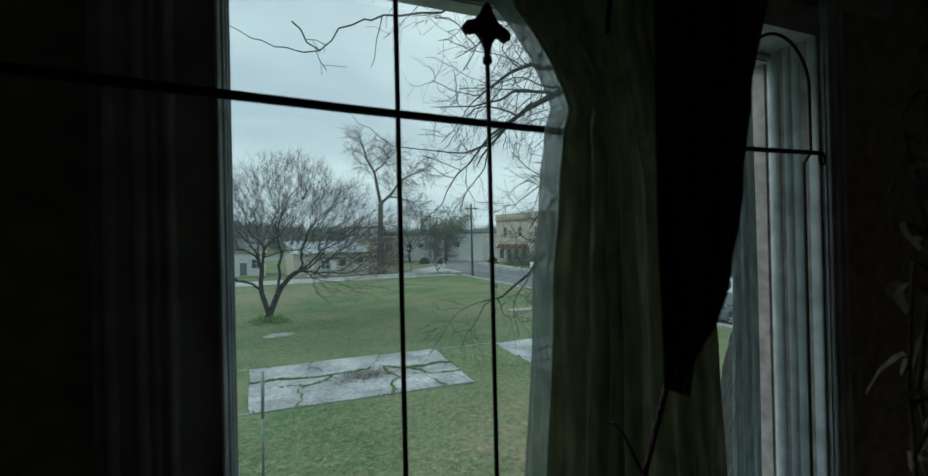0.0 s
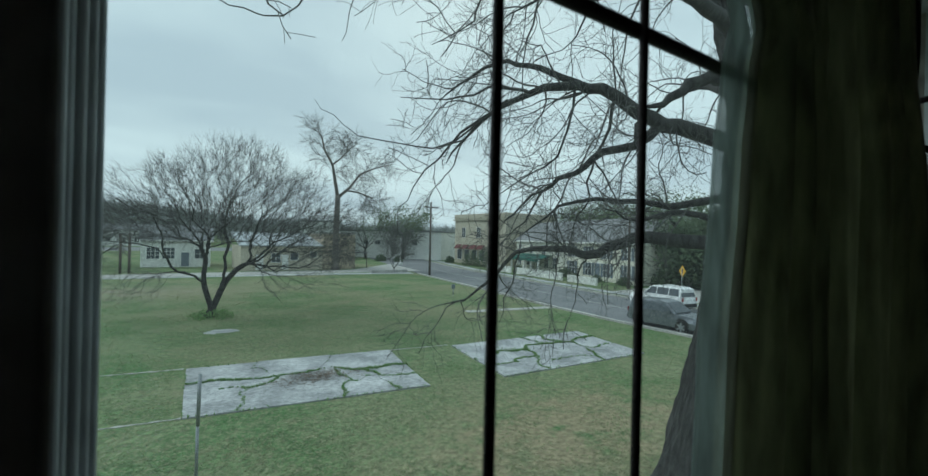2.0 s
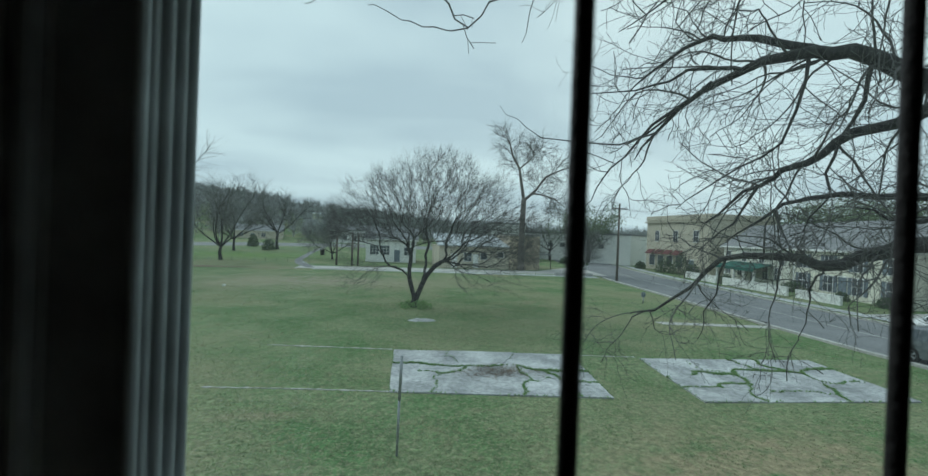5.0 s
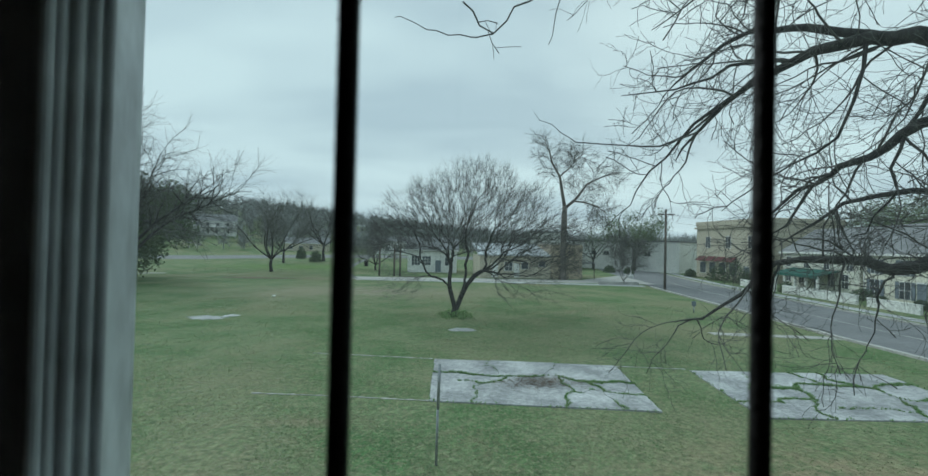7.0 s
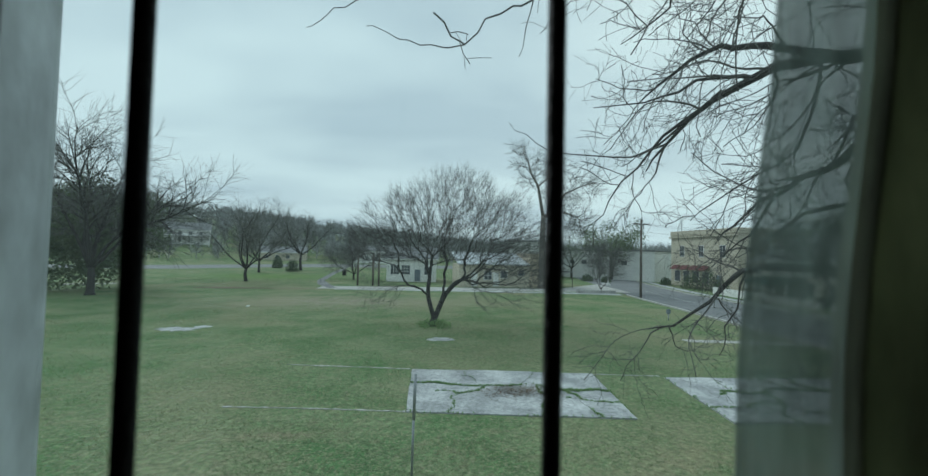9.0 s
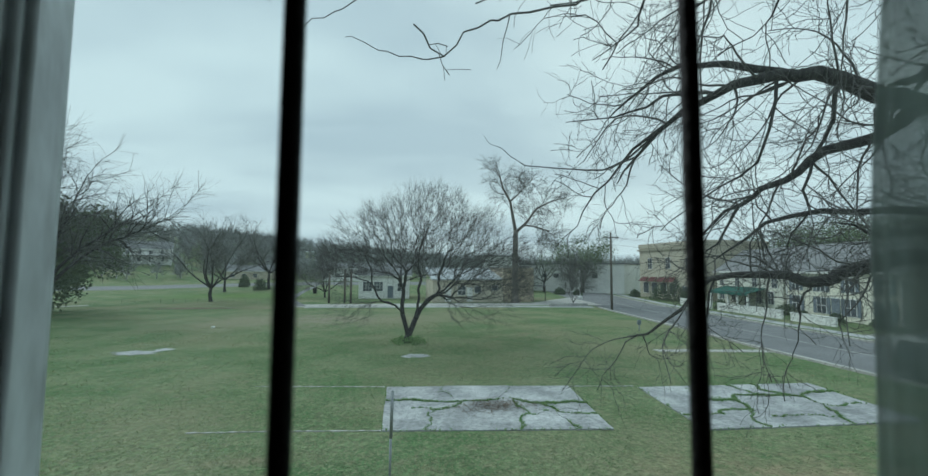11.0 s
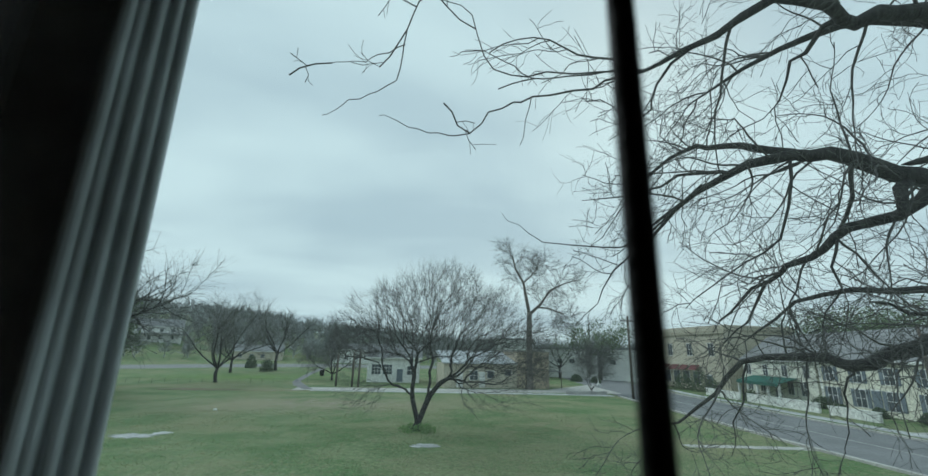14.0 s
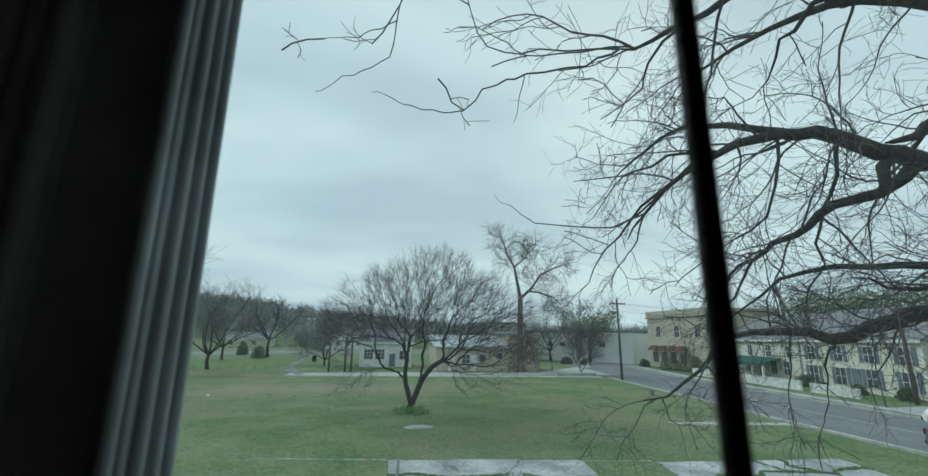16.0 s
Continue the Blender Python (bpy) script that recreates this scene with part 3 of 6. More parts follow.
def ground():
    v, f = [(0.0, 0.0, 0.0)], []
    radii = [3, 6, 9, 12, 16, 20, 25, 31, 38, 46, 56, 68, 82, 100, 120, 145, 170, 190, 210, 235, 260, 290, 320, 350, 420, 600, 1000, 1800, 3000, 4500]
    n = 120
    for r in radii:
        for k in range(n):
            a = 2 * math.pi * k / n
            x, y = r * math.sin(a), r * math.cos(a)
            v.append((x, y, hill(x, y)))
    for k in range(n):
        f.append((0, 1 + (k + 1) % n, 1 + k))
    for i in range(len(radii) - 1):
        for k in range(n):
            a, b = 1 + i * n + k, 1 + i * n + (k + 1) % n
            f.append((a, b, b + n, a + n))
    ob = raw("ground", v, f, M_GRASS, smooth=True)
    return tagged(ob, "patchy winter lawn and open ground", "ground", "", "structure")


ground()


def ribbon(pairs, z, material, name, label, thick=0.05):
    """A strip between two edges, given as pairs of points in plan."""
    bm = bmesh.new()
    rows = []
    for a, b in pairs:
        rows.append([bm.verts.new((*a, z)), bm.verts.new((*b, z)), bm.verts.new((*b, z - thick)), bm.verts.new((*a, z - thick))])
    for p, q in zip(rows, rows[1:]):
        for i in range(4):
            bm.faces.new((p[i], p[(i + 1) % 4], q[(i + 1) % 4], q[i]))
    bm.faces.new(rows[0])
    bm.faces.new(rows[-1][::-1])
    return tagged(part(name, bm, material, None, label), label, "", "", "structure")


def offset(line, d):
    out = []
    for i, p in enumerate(line):
        a, b = Vector(line[max(i - 1, 0)]), Vector(line[min(i + 1, len(line) - 1)])
        t = (b - a).normalized()
        out.append((p[0] + t.y * d, p[1] - t.x * d))
    return out


NEAR = [(24.0, -60), (24.2, 0), (24.3, 10), (24.6, 18), (25.4, 25), (27.0, 34), (28.3, 43), (29.3, 50), (30.4, 56), (33.5, 70), (38.5, 92), (47, 125), (58, 165)]
FAR = [(34.0, -60), (34.0, 0), (34.2, 12), (35.0, 22), (36.3, 31), (38.0, 41), (39.6, 50), (41.3, 60), (45.0, 74), (51.5, 95), (61, 127), (72, 165), ]
FAR = FAR + [(72.5, 167)]
ribbon(list(zip(NEAR, FAR)), 0.012, M_ROAD, "road", "grey asphalt street")
MID = [((a[0] + b[0]) / 2, (a[1] + b[1]) / 2) for a, b in zip(NEAR, FAR)]
ribbon(list(zip(offset(MID, -0.06), offset(MID, 0.06)))[2:9], 0.018, M_LINE, "road_line", "faded white centre line on the street", 0.004)
ribbon(list(zip(offset(NEAR, -0.30), offset(NEAR, 0.02)))[:9], 0.13, M_KERB, "kerb", "worn concrete kerb along the lawn", 0.16)
ribbon(list(zip(offset(FAR, -0.02), offset(FAR, 0.30)))[:11], 0.13, M_KERB, "kerb", "worn concrete kerb across the street", 0.16)
ribbon(list(zip(offset(FAR, 1.6), offset(FAR, 3.0)))[:10], 0.03, M_CONC, "pavement", "concrete pavement across the street")
# back of the lawn: pavement, forecourt, drive
ribbon([((-70, 54.0), (-70.4, 55.4)), ((-44.9, 62.4), (-45.3, 63.8)), ((-38.0, 66.4), (-38.4, 67.6))], 0.02, M_KERB, "pavement", "pale concrete path beyond the lawn's corner")
ribbon([((-9.5, 60.2), (-9.5, 61.0)), ((-4, 59.9), (-4, 61.0)), ((12, 58.7), (12, 60.6)), ((24, 57.2), (24, 59.4)), ((29.6, 56.0), (30.2, 58.2))], 0.02, M_CONC, "pavement", "pale concrete path along the back of the lawn")
ribbon([((-12, 61.5), (-12, 66)), ((24, 60.8), (24, 66)), ((33, 60.0), (36, 78))], 0.014, M_KERB, "forecourt", "pale concrete forecourt before the low buildings")
ribbon([((-10.6, 62.5), (-9.4, 62.5)), ((-13.4, 69.4), (-11.6, 69.4)), ((-15.2, 78), (-14.0, 78)), ((-17.4, 104), (-16.2, 104)), ((-20, 145), (-18.6, 145))], 0.018, M_ROAD, "driveway", "pale concrete drive")
ribbon([((-130, 84), (-136, 108)), ((-58, 114), (-68, 138)), ((-38, 137), (-45, 164)), ((-19, 146), (-23, 180)), ((30, 150), (30, 184))], 0.016, M_ROAD, "back_street", "grey side street beyond the lawn")


# ---- broken concrete slabs, in pieces along their cracks ----
def split(poly, rng, a, b):
    """Cuts a convex outline by the line a-b, with a ragged crack."""
    d = (b - a).normalized()
    nrm = Vector((-d.y, d.x))
    one, two, cut = [], [], []
    for i, p in enumerate(poly):
        q = poly[(i + 1) % len(poly)]
        sp, sq = (p - a).dot(nrm), (q - a).dot(nrm)
        (one if sp >= 0 else two).append(p)
        if sp * sq < 0:
            x = p + (q - p) * (sp / (sp - sq))
            cut.append((x, len(one), len(two)))
            one.append(x)
            two.append(x)
    return (one, two) if len(cut) == 2 else (poly, None)


def near_line(p, a, b):
    d = (b - a).normalized()
    return abs((p - a).dot(Vector((-d.y, d.x))))


JOINTS = []


def slab(name, corners, cuts, seed, label):
    """A slab broken along wandering cracks; each cut: from, to, the span of the slab that it crosses, and how much grass grows in it."""
    rng = random.Random(seed)
    ob = thing(name, (0, 0, 0), label, "slab", "", "structure")
    rim = [(Vector(a), Vector(b)) for a, b in zip(corners, corners[1:] + corners[:1])]
    polys = [[Vector(c) for c in corners]]
    o, ux, uy = Vector(corners[3]), Vector(corners[2]) - Vector(corners[3]), Vector(corners[0]) - Vector(corners[3])
    lines = []
    for (a0, a1), (b0, b1), (s0, s1, t0, t1), weeds in cuts:
        a, b = o + ux * a0 + uy * a1, o + ux * b0 + uy * b1
        lines.append((a, b, weeds))
        nxt = []
        for p in polys:
            c = sum(p, Vector((0, 0))) / len(p) - o
            s, t = c.dot(ux) / ux.length_squared, c.dot(uy) / uy.length_squared
            if s0 <= s <= s1 and t0 <= t <= t1:
                nxt += [q for q in split(p, rng, a, b) if q and len(q) > 2]
            else:
                nxt.append(p)
        polys = nxt

    def wander(p):
        edge = min(near_line(p, a, b) for a, b in rim)
        k = 0.04 + 0.96 * min(1.0, edge / 0.55)
        w = Vector((noise.noise(Vector((p.x * 0.9, p.y * 0.9, seed))), noise.noise(Vector((p.x * 0.9, p.y * 0.9, seed + 40)))))
        f = Vector((noise.noise(Vector((p.x * 4.2, p.y * 4.2, seed))), noise.noise(Vector((p.x * 4.2, p.y * 4.2, seed + 40)))))
        return p + (w * 0.62 + f * 0.16) * k

    for p in polys:
        q, grass = [], []
        for a, b in zip(p, p[1:] + p[:1]):
            n = max(1, int((b - a).length / 0.13))
            mid = (a + b) / 2
            on_rim = min(near_line(mid, c, d) for c, d in rim) < 0.01
            wt = 0.10 if on_rim else max([w for c, d, w in lines if near_line(mid, c, d) < 0.02] or [0.1])
            for i in range(n):
                q.append(wander(a.lerp(b, i / n)))
                grass.append(wt)
        turn = 1 if sum(a.x * b.y - b.x * a.y for a, b in zip(q, q[1:] + q[:1])) > 0 else -1
        inset = []
        for i, c in enumerate(q):
            t = q[(i + 1) % len(q)] - q[i - 1]
            g = rng.uniform(0.003, 0.009) + 0.008 * grass[i] * max(0.0, noise.noise(Vector((c.x, c.y, 7.0))) + 0.3)
            inset.append(c + Vector((-t.y, t.x)).normalized() * turn * g)
        z, tx, ty = 0.035 + rng.uniform(-0.010, 0.016), rng.gauss(0, 0.002), rng.gauss(0, 0.002)
        bm = prism([(w.x, w.y) for w in inset], -0.06, z)
        c0 = sum(q, Vector((0, 0))) / len(q)
        for v in bm.verts:
            if v.co.z > 0:
                v.co.z += (v.co.x - c0.x) * tx + (v.co.y - c0.y) * ty
        part("concrete_piece", bm, M_CONC, ob)
        for a, b, w in zip(q, q[1:] + q[:1], grass):
            JOINTS.append((a.copy(), b.copy(), w))
    return ob


ALL = (0, 1, 0, 1)
slab("concrete_slab", [(0.67, 19.3), (8.55, 18.2), (7.76, 12.98), (0.45, 14.08)],
     [((0, 0.60), (1, 0.54), ALL, 1.0), ((0, 0.30), (0.60, 0.62), (0, 0.6, 0, 0.5), 0.5), ((0.60, 0), (0.68, 0.6), (0.4, 1, 0, 0.56), 0.35), ((0.62, 0.30), (1, 0.28), (0.66, 1, 0, 0.56), 0.8),
      ((0.86, 0), (0.80, 0.5), (0.7, 1, 0, 0.28), 0.5), ((0.84, 0.2), (0.80, 0.6), (0.7, 1, 0.28, 0.6), 0.9), ((0.30, 0.6), (0.34, 1), (0, 1, 0.6, 1), 0.05), ((0.62, 0.6), (0.72, 1), (0.35, 1, 0.6, 1), 0.1),
      ((0.18, 0), (0.22, 0.4), (0, 0.4, 0, 0.3), 0.15)], 5,
     "cracked grey concrete slab with grass in its joints")
slab("concrete_slab", [(11.48, 17.47), (19.63, 16.74), (18.72, 11.79), (10.68, 12.41)],
     [((0, 0.50), (1, 0.72), ALL, 1.0), ((0.28, 0), (0.34, 0.6), (0, 1, 0, 0.6), 0.7), ((0, 0.26), (0.30, 0.34), (0, 0.28, 0, 0.5), 0.8), ((0.30, 0.6), (0.22, 1), (0, 1, 0.6, 1), 0.1),
      ((0.60, 0.5), (0.52, 1), (0.28, 1, 0.6, 1), 0.5), ((0.74, 0.2), (0.66, 1), (0.55, 1, 0.66, 1), 1.0), ((0.66, 0), (0.80, 0.7), (0.3, 1, 0, 0.6), 0.9), ((0.72, 0.38), (1, 0.36), (0.72, 1, 0.1, 0.6), 0.9),
      ((0.34, 0.16), (0.70, 0.10), (0.34, 0.7, 0, 0.5), 0.15)], 9,
     "cracked pale concrete slab with grass in its joints")
for k, (pairs, lab) in enumerate(((
        [((-4.9, 20.25), (-4.9, 20.42)), ((-2.0, 19.75), (-2.0, 19.92)), ((0.6, 19.28), (0.6, 19.46))], "sunken concrete edging strip in the lawn"),
        ([((-5.5, 14.92), (-5.5, 15.06)), ((-2.5, 14.55), (-2.5, 14.69)), ((0.42, 14.08), (0.42, 14.24))], "sunken concrete edging strip in the lawn"),
        ([((8.6, 18.05), (8.6, 18.22)), ((11.4, 17.62), (11.4, 17.80))], "sunken concrete edging strip in the lawn"),
        ([((17.8, 24.9), (17.8, 25.7)), ((21, 24.4), (21, 25.2)), ((24.9, 23.6), (24.9, 24.5))], "short concrete walk to the street"))):
    erng = random.Random(70 + k)
    rough = []
    for (a, b), (c, d) in zip(pairs, pairs[1:]):
        for i in range(26):
            u, v = Vector(a).lerp(Vector(c), i / 26), Vector(b).lerp(Vector(d), i / 26)
            m = (u + v) / 2 + (v - u) * erng.uniform(-0.12, 0.12)
            half = (v - u) * (0.5 if k == 3 else max(0.06, erng.uniform(-0.05, 0.42)))
            rough.append((tuple(m - half), tuple(m + half)))
    ribbon(rough + pairs[-1:], 0.018, M_KERB, "edging", lab)


def patch(name, x, y, rx, ry, material, label, seed, z=0.012):
    """A low ragged patch lying on the ground."""
    rng = random.Random(seed)
    out = [(x + rx * (1 + 0.35 * rng.uniform(-1, 1)) * math.cos(a), y + ry * (1 + 0.35 * rng.uniform(-1, 1)) * math.sin(a)) for a in [2 * math.pi * k / 26 for k in range(26)]]
    return tagged(part(name, prism(out, -0.03, z), material), label, "", "", "structure")


patch("bare_patch", -14.1, 29.5, 1.25, 0.7, M_CONC, "worn pale bare patch in the lawn", 1)
patch("bare_patch", -12.9, 30.4, 0.5, 0.4, M_CONC, "worn pale bare patch in the lawn", 2)
patch("bare_patch", 2.5, 26.0, 0.75, 0.55, M_CONC, "worn pale bare patch below the tree", 3)
patch("bare_patch", -22.3, 60.9, 5.0, 1.0, M_SOIL, "strip of bare brown soil at the back of the lawn", 4)
patch("bare_patch", -24.5, 31.0, 1.6, 0.5, M_CONC, "worn pale bare patch in the lawn", 6)


# ---- trees ----
def limb(acc, rng, pts, radii, n):
    acc.append((pts, radii, n))


def grow(acc, rng, p, d, length, r, level, cfg):
    """A crooked limb with smaller ones off it; cfg holds, per level, how many, how long, how wide and how it bends."""
    c = cfg[level]
    n = max(2, int(length / c["seg"]))
    pts, radii = [p.copy()], [r]
    q, e = p.copy(), d.normalized()
    for i in range(n):
        e = (e + Vector((rng.gauss(0, 1), rng.gauss(0, 1), rng.gauss(0, 1))) * c["crook"] + Vector((0, 0, c["lift"])) * ((i + 1) / n if c.get("late") else 1)).normalized()
        q = q + e * (length / n)
        pts.append(q.copy())
        radii.append(max(c["tip"], r * (1 - (i + 1) / n * c["taper"])))
    limb(acc, rng, pts, radii, c["sides"])
    if level + 1 < len(cfg):
        offshoots(acc, rng, pts, radii, length, level, cfg)


def offshoots(acc, rng, pts, radii, length, level, cfg, start=None):
    c, k = cfg[level], cfg[level + 1]
    for j in range(max(1, int(round(c["kids"] * length * rng.uniform(0.8, 1.2))))):
        s = rng.uniform(c["from"] if start is None else start, 1.0) * (len(pts) - 1)
        i = min(int(s), len(pts) - 2)
        at = pts[i].lerp(pts[i + 1], s - i)
        along = (pts[i + 1] - pts[i]).normalized()
        side = along.orthogonal().normalized()
        side.rotate(Matrix.Rotation(rng.uniform(0, 6.283), 3, along))
        w = radians(rng.uniform(*c["angle"]))
        d = along * math.cos(w) + side * math.sin(w)
        ln = min(k["max"], length * rng.uniform(*k["len"]))
        rr = max(k["tip"], min(radii[i] * 0.75, k["r"] * ln))
        grow(acc, rng, at, d, ln, rr, level + 1, cfg)


def tree_object(name, base, acc, bark, twig, label, group="", thin=0.03, category="tree"):
    """A thing with its trunk and limbs in one part and the fine twigs in another."""
    ob = thing(name, base, label, category, group)
    o = Vector(base)
    for nm, mt, pick in (("trunk", bark, lambda r: r[0] >= thin), ("crown", twig, lambda r: r[0] < thin)):
        v, f = [], []
        for pts, radii, n in acc:
            if pick(radii):
                tube_into(v, f, [p - o for p in pts], radii, n)
        if f:
            raw(nm, v, f, mt, ob, smooth=True)
    return ob


def lvl(kids, frm, angle, ln, mx, r, seg, crook, lift, taper, tip, sides, late=False):
    return {"kids": kids, "from": frm, "angle": angle, "len": ln, "max": mx, "r": r, "seg": seg, "crook": crook, "lift": lift, "taper": taper, "tip": tip, "sides": sides, "late": late}


def reach_out(nodes, parents, goals, step, bf, rng):
    """Each point of the crown, inner ones first, is joined to the limb that reaches it by the shortest way from the root."""
    room = len(nodes) + len(goals) * 14
    pos, way = np.zeros((room, 3)), np.zeros(room)
    par, n = list(parents), len(nodes)
    pos[:n] = nodes
    for i in range(1, n):
        way[i] = way[par[i]] + np.linalg.norm(pos[i] - pos[par[i]])
    ahead = np.zeros((room, 3))
    for i in range(1, n):
        ahead[i] = (pos[i] - pos[par[i]]) / (np.linalg.norm(pos[i] - pos[par[i]]) + 1e-9)
    for g in goals:
        g = np.array(g)
        d = g - pos[:n]
        dist = np.linalg.norm(d, axis=1)
        bend = 1 - (d * ahead[:n]).sum(axis=1) / (dist + 1e-9)
        i = int((dist * (1 + 0.55 * bend) + bf * way[:n] + (way[:n] < 1.9) * 50).argmin())
        if dist[i] < 0.3:
            continue
        k = min(13, max(1, int(dist[i] / step)))
        mid = pos[i] + ahead[i] * dist[i] * 0.38 + np.array([rng.gauss(0, 1), rng.gauss(0, 1), rng.gauss(0, 1)]) * 0.05 * dist[i]
        last = i
        for q in range(1, k + 1):
            u = q / k
            pos[n] = pos[i] * (1 - u) ** 2 + mid * 2 * u * (1 - u) + g * u * u
            a = pos[n] - pos[last]
            m = np.linalg.norm(a)
            ahead[n], way[n] = a / (m + 1e-9), way[last] + m
            par.append(last)
            last = n
            n += 1
    return pos[:n], par


def yard_tree():
    """Low forked tree: leaning stems, limbs that fan out into a wide uneven dome, drooping skirts, fine dense twigs."""
    rng = random.Random(21)
    base = Vector((2.3, 30.87, 0.0))
    stems = [[(0, 0, 0), (-0.05, 0, 0.7), (-0.22, 0, 1.3), (-0.42, 0.0, 2.0), (-0.45, 0, 2.7), (-0.36, 0.05, 3.4), (-0.5, 0.1, 4.0)],
             [(0, 0, 0.35), (0.22, 0, 0.9), (0.48, 0.05, 1.6), (0.85, 0.1, 2.3), (1.35, 0.12, 2.9), (1.95, 0.1, 3.35), (2.6, 0.0, 3.7)],
             [(0.48, 0.05, 1.6), (0.62, 0.15, 2.3), (0.74, 0.25, 3.0), (0.72, 0.3, 3.7), (0.9, 0.4, 4.4)]]
    nodes, parents = [], []
    for st in stems:
        last = -1 if not nodes else min(range(len(nodes)), key=lambda i: (Vector(nodes[i]) - Vector(st[0])).length)
        for k, p in enumerate(st):
            if k == 0 and last >= 0:
                continue
            if last >= 0:
                a = Vector(nodes[last])
                n = max(1, int((Vector(p) - a).length / 0.3))
                for q in range(1, n + 1):
                    nodes.append(tuple(a.lerp(Vector(p), q / n)))
                    parents.append(last)
                    last = len(nodes) - 1
            else:
                nodes.append(p)
                parents.append(-1)
                last = 0
    top = knots((-6.0, 7.6), (-4.2, 9.0), (-2.2, 10.2), (0.5, 11.2), (1.9, 11.4), (3.4, 10.8), (4.4, 9.9), (5.6, 9.9), (7.0, 9.0), (8.4, 7.2), (9.3, 5.6))
    under = knots((-6.0, 4.6), (-3.0, 4.4), (-0.6, 4.6), (1.2, 4.6), (3.0, 3.7), (6.0, 3.2), (9.0, 3.2))
    goals = []
    while len(goals) < 3300:
        x, y = rng.uniform(-6.1, 9.2), rng.uniform(-5.8, 5.8)
        half = 5.8 * math.sqrt(max(0.0, 1 - ((x - 1.5) / 8.2) ** 2))
        if abs(y) > half:
            continue
        r = math.sqrt(max(0.0, 1 - (y / (half + 0.3)) ** 2))
        hi, lo = 4.2 + (top(x) - 4.2) * r, under(x)
        z = lo + (hi - lo) * rng.random() ** 0.75
        if noise.noise(Vector((x * 0.45, y * 0.45, z * 0.45))) < -0.24:
            continue
        goals.append((x, y, z))
    for _ in range(210):
        x, a = rng.choice((rng.uniform(2.5, 8.2), rng.uniform(2.5, 8.2), rng.uniform(-5.5, -2.2))), rng.uniform(-3.6, 3.6)
        goals.append((x, a, rng.uniform(1.3, 3.4)))
    goals.sort(key=lambda g: math.hypot(g[0] - 0.8, g[1], g[2] - 3.6) + rng.uniform(-0.8, 0.8))
    pos, par = reach_out(nodes, parents, goals, 0.27, 0.36, rng)
    n = len(pos)
    kids = [[] for _ in range(n)]
    for i in range(n):
        if par[i] >= 0:
            kids[par[i]].append(i)
    area = [0.0] * n
    for i in range(n - 1, -1, -1):
        area[i] = sum(area[k] for k in kids[i]) if kids[i] else 1.0
    thick = 0.25 / math.sqrt(area[0])
    rad = [max(0.0065, thick * math.sqrt(a)) for a in area]
    pts = [Vector(p) for p in pos]
    acc, begin = [], [0]
    while begin:
        i = begin.pop()
        line = [i] if par[i] < 0 else [par[i], i]
        while kids[line[-1]]:
            c = sorted(kids[line[-1]], key=lambda k: -rad[k])
            begin += c[1:]
            line.append(c[0])
        rr = [rad[k] for k in line]
        if par[i] >= 0:
            rr[0] = rr[1]
        jit = [Vector((rng.gauss(0, 1), rng.gauss(0, 1), rng.gauss(0, 1))) * (0.03 if rad[k] < 0.12 else 0) for k in line]
        jit[0] = Vector()
        shape = [pts[k] + j for k, j in zip(line, jit)]
        if line[0] == 0:
            rr[0] *= 1.45
        cut = 0
        while cut < len(line) - 1:
            end = min(len(line) - 1, cut + 5)
            acc.append((shape[cut:end + 1], rr[cut:end + 1], 10 if rr[cut] > 0.08 else 6 if rr[cut] > 0.03 else 4))
            cut = end
    heart = Vector((1.2, 0, 3.4))
    for i in range(n):
        if rad[i] > 0.022 or pts[i].z < 1.2:
            continue
        out = (pts[i] - heart).normalized()
        bias = 0.2 if pts[i].z > 4.6 else -0.4 if pts[i].z < 3.4 else -0.05
        for _ in range(1 if pts[i].z < 3.4 else 3 if kids[i] else 4):
            d = (out + Vector((rng.gauss(0, 0.62), rng.gauss(0, 0.62), rng.gauss(0, 0.62) + bias))).normalized()
            ln = rng.uniform(0.35, 0.95)
            m = pts[i] + d * ln * 0.5 + Vector((rng.gauss(0, 1), rng.gauss(0, 1), rng.gauss(0, 1))) * 0.05
            e = pts[i] + d * ln + Vector((0, 0, 0.08 * bias))
            acc.append(([pts[i], m, e], [0.006, 0.005, 0.003], 3))
    acc = [([p + base for p in a], b, c) for a, b, c in acc]
    return tree_object("yard_tree", tuple(base), acc, M_BARK, M_TWIG, "bare spreading tree with a forked trunk on the lawn", thin=0.035)


yard_tree()


